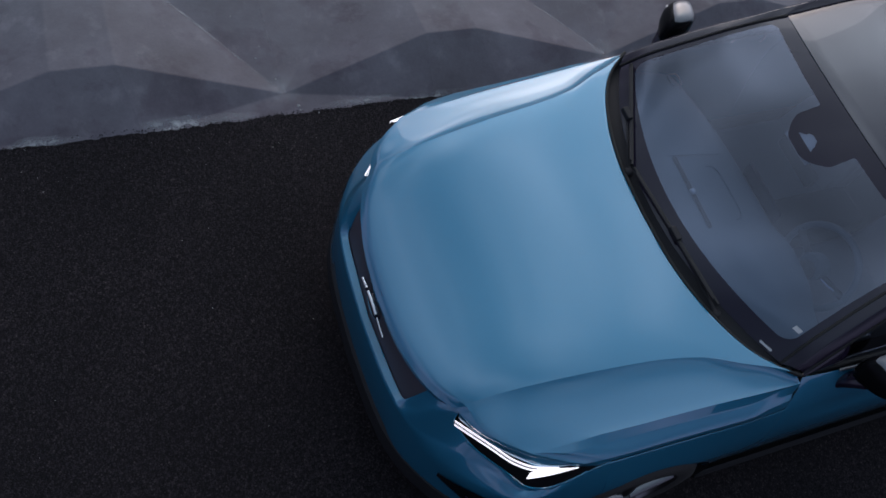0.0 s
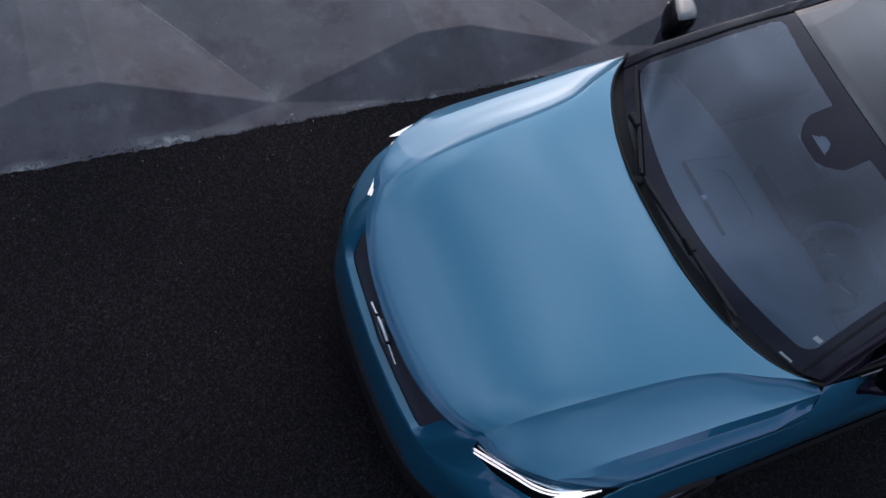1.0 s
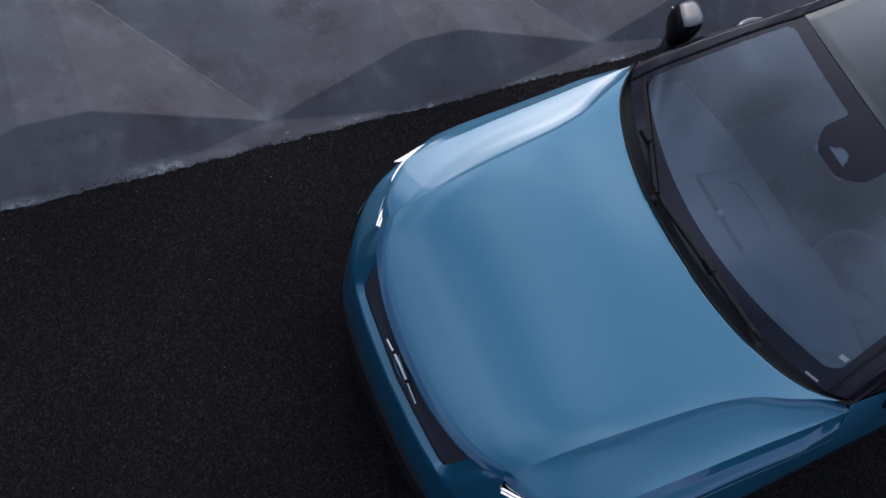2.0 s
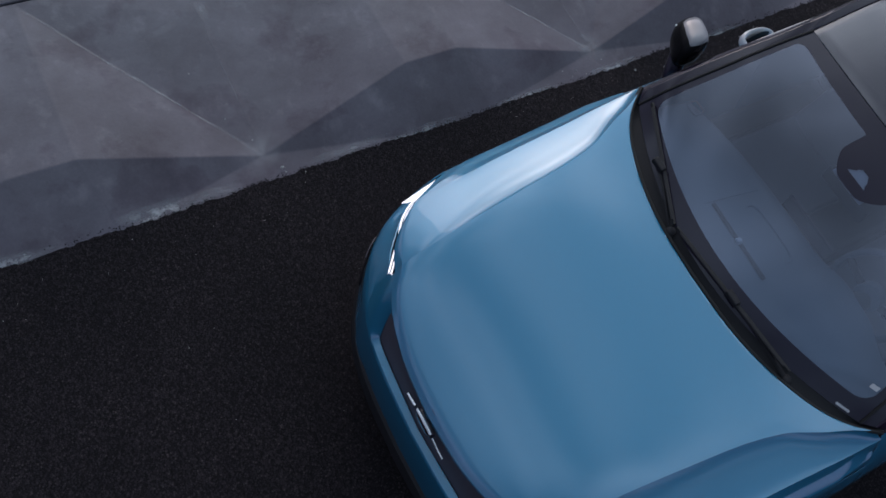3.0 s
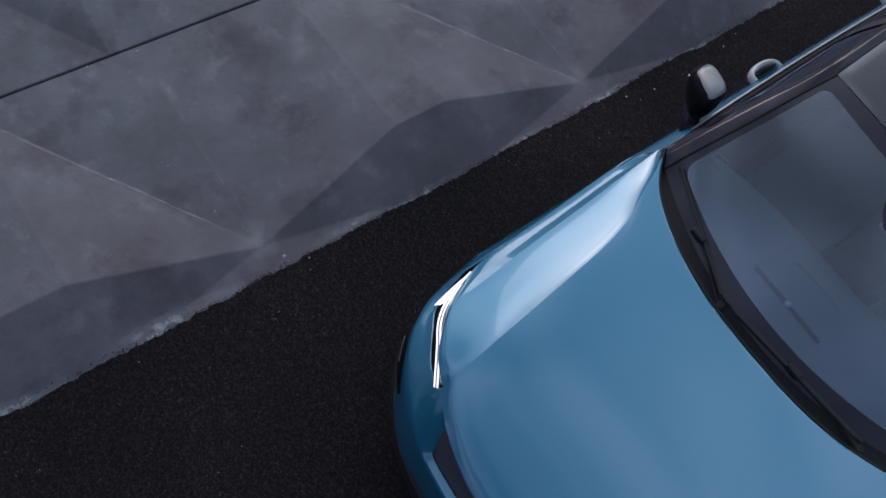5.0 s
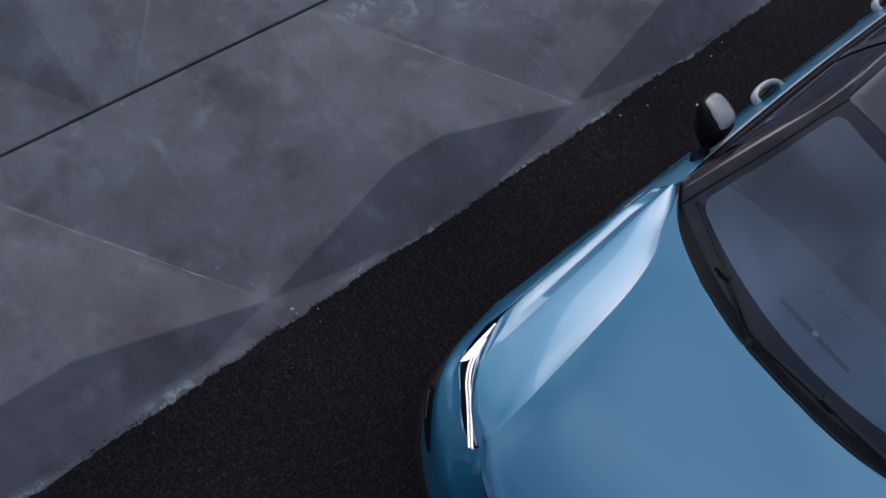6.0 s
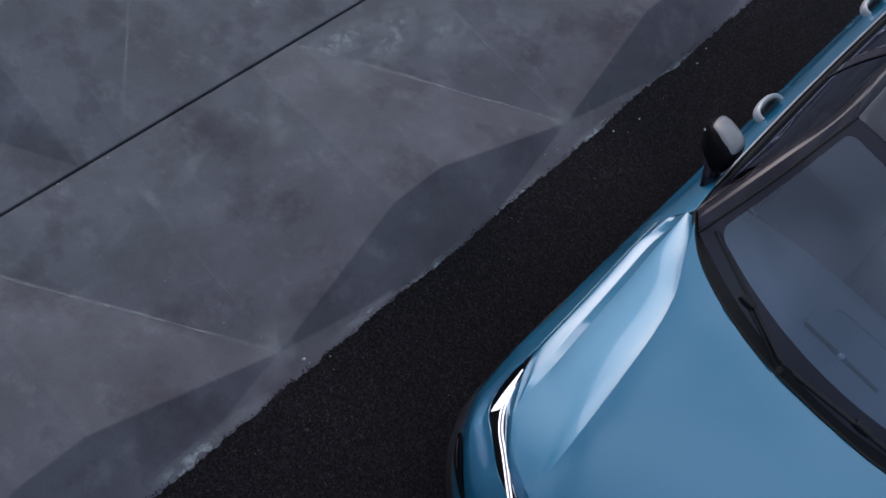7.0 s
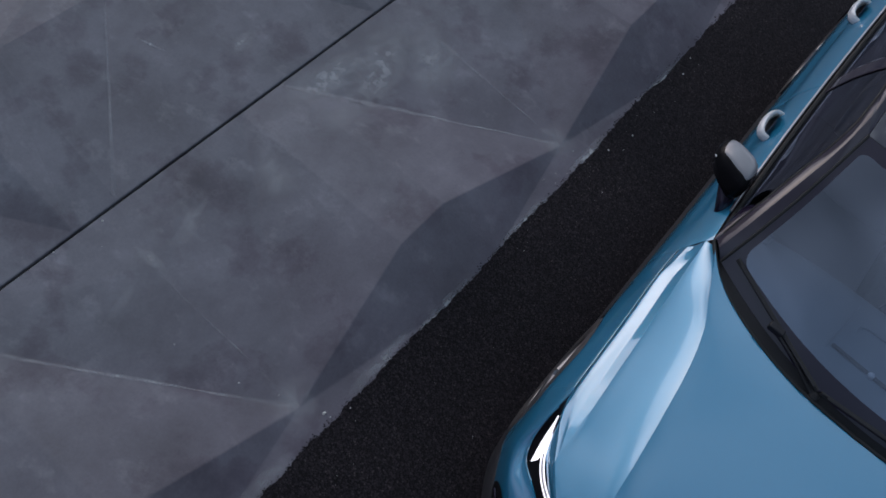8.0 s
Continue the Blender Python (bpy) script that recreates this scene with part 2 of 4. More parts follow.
def tube(name, pts, radius, mat, parent, label="", side=1, n=8, flat=1.0, taper=None):
    """A bar along pts; flat squeezes it in height."""
    pts = [Vector((p[0], p[1] * side, p[2])) for p in pts]
    verts, faces = [], []
    for i, p in enumerate(pts):
        d = (pts[min(i + 1, len(pts) - 1)] - pts[max(i - 1, 0)]).normalized()
        u = d.cross(Vector((0, 0, 1)))
        u = u.normalized() if u.length > 1e-4 else Vector((1, 0, 0))
        w = u.cross(d)
        r = radius * (taper(i / (len(pts) - 1)) if taper else 1.0)
        for j in range(n):
            a = 2 * math.pi * j / n
            verts.append(p + u * math.cos(a) * r + w * math.sin(a) * r * flat)
    for i in range(len(pts) - 1):
        for j in range(n):
            faces.append((i * n + j, i * n + (j + 1) % n, (i + 1) * n + (j + 1) % n, (i + 1) * n + j))
    faces.append(tuple(range(n - 1, -1, -1)))
    faces.append(tuple(range(len(verts) - n, len(verts))))
    return hang(name, mesh_of(name, verts, faces, mat), parent, label, 50)


def block(name, lo, hi, mat, parent, label="", bevel=0.01, side=1, shape=None):
    """A bevelled block; shape moves its corners."""
    bm = bmesh.new()
    bmesh.ops.create_cube(bm, size=1)
    bmesh.ops.subdivide_edges(bm, edges=bm.edges[:], cuts=4, use_grid_fill=True)
    for v in bm.verts:
        f = v.co + Vector((0.5, 0.5, 0.5))
        p = Vector([a + (b - a) * c for a, b, c in zip(lo, hi, f)])
        if shape:
            p = Vector(shape(p, f))
        v.co = Vector((p.x, p.y * side, p.z))
    if side < 0:
        bmesh.ops.reverse_faces(bm, faces=bm.faces[:])
    me = bpy.data.meshes.new(name)
    bm.to_mesh(me)
    bm.free()
    me.polygons.foreach_set("use_smooth", [True] * len(me.polygons))
    me.materials.append(mat)
    return hang(name, me, parent, label, 40, 0.0, bevel)


class Line:
    """A smooth line through a few knots: monotone cubic."""

    def __init__(self, *knots):
        self.x = np.array([k[0] for k in knots], float)
        self.y = np.array([k[1] for k in knots], float)
        h, d = np.diff(self.x), np.diff(self.y) / np.diff(self.x)
        m = np.zeros(len(self.x))
        m[0], m[-1] = d[0], d[-1]
        for i in range(1, len(m) - 1):
            if d[i - 1] * d[i] > 0:
                a, b = 2 * h[i] + h[i - 1], h[i] + 2 * h[i - 1]
                m[i] = (a + b) / (a / d[i - 1] + b / d[i])
        self.m, self.h = m, h

    def __call__(self, x):
        i = int(np.clip(np.searchsorted(self.x, x) - 1, 0, len(self.h) - 1))
        if x <= self.x[0]:
            return float(self.y[0] + (x - self.x[0]) * self.m[0])
        if x >= self.x[-1]:
            return float(self.y[-1] + (x - self.x[-1]) * self.m[-1])
        t = (x - self.x[i]) / self.h[i]
        return float((1 + 2 * t) * (1 - t) ** 2 * self.y[i] + t * (1 - t) ** 2 * self.h[i] * self.m[i] + t * t * (3 - 2 * t) * self.y[i + 1] + t * t * (t - 1) * self.h[i] * self.m[i + 1])


class Path3:
    """A smooth line in space through knots (parameter, x, y, z)."""

    def __init__(self, *knots):
        self.lines = [Line(*[(k[0], k[j]) for k in knots]) for j in (1, 2, 3)]

    def __call__(self, q):
        return Vector([f(q) for f in self.lines])


def mix(a, b, t):
    return a + (b - a) * t


def steps(a, b, n):
    return [a + (b - a) * i / (n - 1) for i in range(n)]


def ease(a, b, x):
    t = min(max((x - a) / (b - a), 0.0), 1.0)
    return t * t * (3 - 2 * t)


def bend(a, b, c, n):
    """Points of an arc from a over the corner b to c."""
    return [a * (1 - t) ** 2 + b * 2 * t * (1 - t) + c * t * t for t in steps(0, 1, n)]


# ---- ground ----
PERIOD, SKEW = 2.045, -0.0165        # length of one paving panel; drift of the asphalt edge against the car


def drift(x, y):
    """The paving rows turn a little away from the asphalt edge."""
    return x * mix(SKEW, -0.033, min(max((y - 1.6) / 1.4, 0.0), 1.0))


def edge_y(x):
    n = noise.noise(Vector((x * 1.3, 3.1, 0))) * 0.018 + noise.noise(Vector((x * 6.0, 1.7, 0))) * 0.012 + noise.noise(Vector((x * 24.0, 0.3, 0))) * 0.009 + noise.noise(Vector((x * 70.0, 5.3, 0))) * 0.007
    return 1.553 + SKEW * x + n


def build_asphalt():
    xs = [-300, -60, -15, -6] + steps(-5.0, 9.0, 2200) + [10, 18, 60, 300]
    verts, faces, k = [], [], 7
    for x in xs:
        e = edge_y(x) if -5.1 < x < 9.1 else 1.553 + SKEW * max(min(x, 9), -5)
        lip = 0.0065 + 0.002 * noise.noise(Vector((x * 30, 9.0, 0)))
        for y, z in ((-300, 0.004), (-12, 0.004), (-3, 0.004), (1.0, 0.004), (e - 0.03, 0.005), (e - 0.008, lip), (e, -0.008)):
            verts.append((x, y, z))
    for i in range(len(xs) - 1):
        for j in range(k - 1):
            a = i * k + j
            faces.append((a, a + k, a + k + 1, a + 1))
    road = new("road", mesh_of("road", verts, faces, ASPHALT, False))
    tagged(road, "dark coarse asphalt with a ragged edge against the concrete", "road", kind="structure")
    return road


def paving_row(name, cells, y_shift, label, count=(-14, 17)):
    """One row of faceted panels; cells is a function from tile number to vertices and faces."""
    verts, faces = [], []
    for i in range(*count):
        v, f = cells(i)
        n = len(verts)
        verts += [(x, y + y_shift + drift(x, y + y_shift), z) for x, y, z in v]
        faces += [tuple(n + j for j in face) for face in f]
    me = mesh_of(name, verts, faces, CONCRETE, False)
    bm = bmesh.new()
    bm.from_mesh(me)
    bmesh.ops.remove_doubles(bm, verts=bm.verts[:], dist=0.001)
    bm.to_mesh(me)
    bm.free()
    ob = new(name, me)
    md = ob.modifiers.new("bevel", "BEVEL")
    md.width, md.segments, md.limit_method, md.angle_limit = 0.006, 2, "ANGLE", radians(6)
    return tagged(ob, label, "pavement", kind="structure")


def near_cell(i):
    o, p = i * PERIOD, PERIOD
    v = [(0.09 + o, 1.697, 0), (0.965 + o, 1.885, 0.16), (1.285 + o, 1.885, 0.16), (0.09 + p + o, 1.697, 0),      # 0 1 2 3
         (0.93 + o, 1.530, 0), (1.36 + o, 1.540, 0), (1.017 + o, 3.001, 0), (1.305 + o, 3.001, 0),                  # 4 5 6 7
         (0.12 + o, 2.66, 0.012), (1.305 - p + o, 3.001, 0), (0.93 + o, 1.42, 0), (1.36 + o, 1.42, 0),    # 8 9 10 11
         (0.09 + o, 1.42, 0), (0.09 + p + o, 1.42, 0),                                                    # 12 13
         (1.017 + o, 3.001, -0.05), (1.305 + o, 3.001, -0.05), (1.305 - p + o, 3.001, -0.05)]             # 14 15 16
    f = [(0, 4, 1), (4, 5, 2, 1), (5, 3, 2), (0, 1, 6), (1, 2, 7, 6), (2, 3, 7), (0, 6, 8), (8, 6, 9), (0, 8, 9),
         (12, 10, 4, 0), (10, 11, 5, 4), (11, 13, 3, 5), (6, 7, 15, 14), (9, 6, 14, 16)]
    return v, f


def far_cell(i):
    o, p = i * PERIOD, PERIOD
    v = [(0.0 + o, 3.015, 0), (0.25 + o, 3.015, 0), (p + o, 3.015, 0), (0.04 + o, 3.88, 0.13), (-0.52 + o, 3.86, 0.015),   # 0-4
         (0.36 + o, 3.98, 0.10), (1.05 + o, 4.02, 0.02), (-0.52 + p + o, 3.86, 0.015),                                     # 5-7
         (-0.5 + o, 4.36, 0), (0.04 + o, 4.36, 0), (0.4 + o, 4.36, 0), (1.05 + o, 4.36, 0), (-0.5 + p + o, 4.36, 0),     # 8-12
         (0.0 + o, 3.015, -0.05), (0.25 + o, 3.015, -0.05), (p + o, 3.015, -0.05)]                                       # 13-15
    f = [(0, 3, 4), (0, 1, 5, 3), (1, 6, 5), (1, 2, 7), (1, 7, 6), (4, 3, 9, 8), (3, 5, 10, 9), (5, 6, 11, 10), (6, 7, 12, 11), (1, 0, 13, 14), (2, 1, 14, 15)]
    return v, f


def dust_material():
    """Pale dust that thins out towards the rim of its mark."""
    m = bpy.data.materials.new("pale_dust")
    m.use_nodes = True
    n = m.node_tree.nodes
    n.clear()
    out, di, tr, mx = n.new("ShaderNodeOutputMaterial"), n.new("ShaderNodeBsdfDiffuse"), n.new("ShaderNodeBsdfTransparent"), n.new("ShaderNodeMixShader")
    at, mu = n.new("ShaderNodeAttribute"), n.new("ShaderNodeMath")
    at.attribute_name = "cover"
    mu.operation = "MULTIPLY"
    di.inputs["Color"].default_value = (0.42, 0.43, 0.45, 1)
    fleck = ramp(m, grain(m, 16, 8, 0.7), [(0.36, (0, 0, 0)), (0.58, (1, 1, 1))])
    link(m, at.outputs["Fac"], mu.inputs[0])
    link(m, fleck, mu.inputs[1])
    link(m, mu.outputs["Value"], mx.inputs["Fac"])
    link(m, tr.outputs["BSDF"], mx.inputs[1])
    link(m, di.outputs["BSDF"], mx.inputs[2])
    link(m, mx.outputs["Shader"], out.inputs["Surface"])
    return m


DUST = dust_material()


def surface_z(x, y):
    """Height of the faceted paving at a point given before the drift."""
    best = 0.0
    for cell in (near_cell, far_cell):
        for i in (math.floor(x / PERIOD) - 1, math.floor(x / PERIOD), math.floor(x / PERIOD) + 1):
            v, f = cell(i)
            for face in f:
                for k in range(1, len(face) - 1):
                    (ax, ay, az), (bx, by, bz), (cx, cy, cz) = v[face[0]], v[face[k]], v[face[k + 1]]
                    d = (by - cy) * (ax - cx) + (cx - bx) * (ay - cy)
                    if abs(d) < 1e-9:
                        continue
                    p = ((by - cy) * (x - cx) + (cx - bx) * (y - cy)) / d
                    q = ((cy - ay) * (x - cx) + (ax - cx) * (y - cy)) / d
                    if p >= -1e-6 and q >= -1e-6 and p + q <= 1 + 1e-6:
                        best = max(best, p * az + q * bz + (1 - p - q) * cz)
    return best


def build_dust():
    """Scuffed lines along the folds of the paving, and dusty patches."""
    verts, faces, cover = [], [], []

    def put(x, y, amount):
        verts.append((x, y + drift(x, y), surface_z(x, y) + 0.004))
        cover.append(amount)

    def streak(a, b, width, amount):
        a, b = Vector(a), Vector(b)
        side = Vector((b.y - a.y, a.x - b.x)).normalized() * width
        n = len(verts)
        for k in range(33):
            t = k / 32
            p = a.lerp(b, t) + side * 0.3 * noise.noise(Vector((t * 9 + a.x, a.y, 0)))
            w0 = 0.6 + 0.6 * noise.noise(Vector((t * 5 + a.x, 7.0, a.y)))
            for w in (-1, 0, 1):
                q = p + side * w * max(w0, 0.25)
                put(q.x, q.y, amount * (1 - abs(w)) * (0.35 + 0.65 * math.sin(math.pi * t)) * (0.75 + 0.7 * noise.noise(Vector((t * 14, a.x, a.y)))))
        for k in range(32):
            for w in range(2):
                faces.append((n + k * 3 + w, n + k * 3 + w + 1, n + k * 3 + w + 4, n + k * 3 + w + 3))

    def patch(x, y, rx, ry, amount, turn=0.0):
        n, c, s = len(verts), math.cos(radians(turn)), math.sin(radians(turn))
        put(x, y, amount)
        for ring in (0.35, 0.7, 1.0):
            for k in range(24):
                a = 2 * math.pi * k / 24
                r = ring * (1 + 0.45 * noise.noise(Vector((math.cos(a) * 1.3 + x, math.sin(a) * 1.3 + y, 0))))
                u, w = rx * r * math.cos(a), ry * r * math.sin(a)
                put(x + u * c - w * s, y + u * s + w * c, amount * (1 - ring) ** 0.8)
        for k in range(24):
            faces.append((n, n + 1 + k, n + 1 + (k + 1) % 24))
            for ring in range(2):
                o = n + 1 + ring * 24
                faces.append((o + k, o + 24 + k, o + 24 + (k + 1) % 24, o + (k + 1) % 24))

    for i in range(-3, 4):
        o = i * PERIOD
        streak((0.09 + o, 1.70), (1.305 - PERIOD + o, 2.98), 0.026, 0.75)
        streak((0.09 + o, 1.70), (0.12 + o, 2.66), 0.016, 0.35)
        streak((0.25 + o, 3.04), (1.05 + o, 4.02), 0.022, 0.6)
        patch(0.09 + o, 1.73, 0.13, 0.13, 0.45)
    # dusty field against the joint, and marks that each belong to one panel
    patch(1.52, 2.86, 0.30, 0.12, 0.95, -6)
    patch(1.78, 2.72, 0.34, 0.17, 0.8, 25)
    patch(2.02, 2.56, 0.24, 0.18, 0.7, 40)
    patch(1.36, 2.62, 0.16, 0.09, 0.35)
    patch(0.86, 2.62, 0.18, 0.10, 0.55, 60)
    patch(0.40, 2.70, 0.17, 0.045, 0.55, 20)
    patch(0.14, 2.68, 0.10, 0.035, 0.6, 100)
    patch(-0.10, 2.60, 0.14, 0.03, 0.35, 15)
    patch(1.34, 3.32, 0.09, 0.06, 0.6)
    patch(0.98, 3.60, 0.09, 0.012, 0.9, -70)
    for x, y, rx, ry, amount in ((-0.50, 1.575, 0.20, 0.05, 1.0), (-1.2, 1.56, 0.2, 0.04, 0.8), (-0.25, 1.58, 0.2, 0.04, 0.6), (2.20, 1.55, 0.2, 0.035, 0.9), (0.95, 1.545, 0.25, 0.03, 0.7), (0.5, 1.575, 0.25, 0.035, 0.55), (1.6, 1.55, 0.25, 0.03, 0.6), (2.9, 1.54, 0.3, 0.03, 0.8)):
        patch(x, y, rx, ry, amount)
    me = mesh_of("dust", verts, faces, DUST)
    layer = me.attributes.new("cover", "FLOAT", "POINT")
    layer.data.foreach_set("value", [min(max(c, 0.0), 1.0) for c in cover])
    ob = tagged(new("dust", me), "pale dust and scuffs along the folds of the paving", "dust", kind="stuff")
    ob.visible_shadow = False


build_asphalt()
build_dust()
paving_row("pavement", near_cell, 0.0, "grey faceted concrete paving with low pyramids beside the asphalt")
paving_row("pavement", far_cell, 0.0, "grey faceted concrete paving behind a dark open joint")
for k in range(1, 4):
    paving_row("pavement", lambda i: far_cell(i), 1.345 * k, "grey faceted concrete paving in the rows beyond")


def build_ground():
    s = 600
    verts = [(-s, -s, -0.10), (s, -s, -0.10), (s, s, -0.10), (-s, s, -0.10), (-s, 8.36, -0.02), (s, 8.36, -0.02), (s, s, -0.02), (-s, s, -0.02)]
    me = mesh_of("ground", verts, [(0, 1, 2, 3), (4, 5, 6, 7)], CONCRETE, False)
    tagged(new("ground", me), "plain grey concrete ground reaching to the horizon", "ground", kind="structure")


build_ground()


def build_joint():
    verts = []
    for k in range(401):
        x = -40 + 0.2 * k
        verts += [(x, 2.999, -0.03), (x, 3.001, -0.022), (x, 3.014, -0.022), (x, 3.016, -0.03)]
    me = mesh_of("joint_filler", [(x, y + drift(x, y), z) for x, y, z in verts], [(4 * k + j, 4 * k + j + 4, 4 * k + j + 5, 4 * k + j + 1) for k in range(400) for j in range(3)], RUBBER, False)
    tagged(new("joint_filler", me), "black sealant strip in the joint between the paving rows", "pavement", kind="structure")


build_joint()


# ---- the car: nose at x = 0, tail at x = 4.4, its right flank at +y ----
car = new("car")
car.location = (0.0, -0.02, 0.004)
tagged(car, "blue compact SUV with a black roof, parked on the asphalt", "car")

# hood: lines from front to rear, by x
CREASE_Y = Line((0.12, 0.545), (0.26, 0.556), (0.40, 0.569), (0.55, 0.584), (0.70, 0.600), (0.87, 0.620), (1.04, 0.656), (1.20, 0.726), (1.30, 0.766), (1.39, 0.812))


def CREASE_Z(x):
    return 1.0410 + 0.0843 * x - 0.0395 * x * x - 0.0233 * math.exp(-(x - 0.1) / 0.04) - 0.1407 * math.exp(-(x - 0.1) / 0.35)


def MID_Z(x):
    return 1.0275 + 0.0937 * x - 0.0298 * x * x - 0.0276 * math.exp(-(x + 0.02) / 0.02) - 0.1859 * math.exp(-(x + 0.02) / 0.35)


LIP_X = Line((0.0, -0.012), (0.20, -0.001), (0.32, 0.018), (0.42, 0.046), (0.50, 0.085), (0.545, 0.12))
COWL_X = Line((0.0, 1.082), (0.20, 1.089), (0.32, 1.104), (0.46, 1.139), (0.60, 1.193), (0.70, 1.253), (0.77, 1.321), (0.82, 1.39))
VALLEY = Path3((0, 0.325, 0.783, 0.893), (0.22, 0.55, 0.795, 0.940), (0.42, 0.76, 0.808, 0.968), (0.63, 0.99, 0.820, 0.994), (0.86, 1.26, 0.838, 1.020), (1, 1.418, 0.846, 1.034))
BAND = Path3((0, 0.462, 0.850, 0.877), (0.12, 0.58, 0.864, 0.892), (0.4, 0.83, 0.874, 0.917), (0.65, 1.08, 0.884, 0.940), (0.80, 1.22, 0.889, 0.956), (0.88, 1.288, 0.876, 0.974), (1, 1.398, 0.864, 0.990))
SHUT = Path3((0, 0.615, 0.884, 0.855), (0.25, 0.815, 0.889, 0.868), (0.53, 1.03, 0.896, 0.886), (0.8, 1.215, 0.903, 0.909), (0.93, 1.315, 0.903, 0.923), (1, 1.366, 0.901, 0.932))


def hood_section(v):
    """Half a cross-section of the hood, from its middle to the fender gap."""
    out = []
    for a in steps(0, 1, 19)[:-1] + [0.985, 0.996, 1.0]:
        x = mix(LIP_X(a * 0.545), COWL_X(a * 0.82), v)
        xc = mix(0.12, 1.39, v)
        y = a * CREASE_Y(xc)
        z = mix(MID_Z(x), CREASE_Z(mix(x, xc, 0.6)), a * a)
        # the lip rolls over at the front all along its width
        lip = x - LIP_X(min(y, 0.545))
        z -= 0.012 * (1 - ease(0.0, 0.02, lip)) * a * a
        out.append(Vector((x, y, z)))
    c, w, b, s = out[-1], VALLEY(v), BAND(v), SHUT(v)
    for q in steps(0, 1, 29)[1:]:
        t = q ** 1.4
        drop = 0.14 * (1 - (1 - t) ** 6) + 0.86 * (1 - (1 - t) ** 1.25)
        # rounded ridge just outside the crease
        bow = 0.037 * math.sin(math.pi * t) * (1 - ease(0.0, 0.30, v))
        out.append(Vector((mix(c.x, w.x, t) - bow, mix(c.y, w.y, t), mix(c.z, w.z, drop))))
    fade = ease(0.0, 0.15, v) * (1 - ease(0.84, 0.985, v))
    step = Vector((w.x, mix(w.y, b.y, 0.01 + 0.42 * fade), mix(w.z, b.z, 0.02 + 0.60 * fade)))
    out += [w.lerp(step, 0.12), w.lerp(step, 0.5), w.lerp(step, 0.88), step, step.lerp(b, 0.12), step.lerp(b, 0.5), b]
    out += [b.lerp(s, 0.35) + Vector((0, 0.006, 0.004)), b.lerp(s, 0.7) + Vector((0, 0.006, 0.002)), s]
    return out


def build_hood():
    vs = [0, 0.006, 0.014, 0.025, 0.04, 0.06] + steps(0.075, 1, 90)
    half = [hood_section(v) for v in vs]
    face = [Vector((p.x - 0.008 + 0.016 * ease(0.48, 0.54, p.y), p.y * 0.998, p.z - 0.030 - 0.026 * ease(0.50, 0.60, p.y))) for p in half[0]]
    nose = [Vector((p.x - 0.008, p.y, p.z - 0.010)) for p in half[0]]
    half = [face, nose] + half
    rows = [[Vector((p.x, -p.y, p.z)) for p in row[:0:-1]] + row for row in half]
    return sheet("hood", rows, PAINT, car, "sculpted blue clamshell hood with two raised creases", sharp=20, thick=0.004, flip=True)


build_hood()

# flanks
ARCH_X, ARCH_Z, ARCH_R = 0.87, 0.34, 0.385
REAR_X = 3.52


def flank(x, z, top_y, top_z):
    """The width of the body side at height z below its upper edge."""
    wide = 0.948 + 0.004 * ease(0.40, 1.0, x) * (1 - ease(1.06, 1.60, x))
    if z > 0.68:
        t = (top_z - z) / max(top_z - 0.68, 0.01)
        return mix(top_y, wide, 1 - (1 - t) ** (1.3 + 0.9 * ease(1.25, 1.371, x)))
    return wide - 0.10 * ((0.68 - z) / 0.45) ** 1.7 * 0.6


def arch_floor(x):
    z = 0.27
    for cx in (ARCH_X, REAR_X):
        if abs(x - cx) < ARCH_R:
            z = max(z, ARCH_Z + math.sqrt(ARCH_R ** 2 - (x - cx) ** 2))
    return z


BELT_Z = Line((1.37, 1.046), (1.50, 1.047), (1.72, 1.049), (2.4, 1.072), (3.2, 1.095), (3.8, 1.13), (4.3, 1.17))
BELT_Y = Line((1.37, 0.826), (1.50, 0.834), (1.72, 0.843), (2.4, 0.852), (3.2, 0.842), (3.8, 0.80), (4.3, 0.70))


def side_panel(name, x0, x1, top, label, side, n=26, mat=PAINT, taper=None):
    rows = []
    for x in steps(x0, x1, n):
        ty, tz = top(x)
        row = []
        low = arch_floor(x)
        for t in steps(0, 1, 22):
            z = mix(tz, low, t)
            y = flank(x, z, ty, tz)
            if taper:
                y = min(y, y - taper(x))
            # a soft character line under the handles
            y -= 0.010 * math.exp(-((z - 0.86) / 0.03) ** 2) * ease(1.4, 1.7, x)
            # the front door's edge leans back along the hood's corner
            lean = 0.062 * ease(0.90, 1.06, z) ** 0.8 * (1 - (x - x0) / 0.3) if top is belt_top and x0 < 1.5 and x < x0 + 0.3 else 0.0
            row.append(Vector((x + lean, y, z)))
        rows.append(row)
    return sheet(name, rows, mat, car, label, sharp=35, thick=0.004, side=side, flip=False)


def shut_top(x):
    q = float(np.interp(x, [0.615, 0.815, 1.03, 1.215, 1.315, 1.366], [0, 0.25, 0.53, 0.8, 0.93, 1]))
    p = SHUT(q)
    return p.y, p.z - 0.001


def belt_top(x):
    return BELT_Y(x), BELT_Z(x) - 0.004


def tail_taper(x):
    return 0.16 * ease(3.6, 4.45, x) ** 1.5


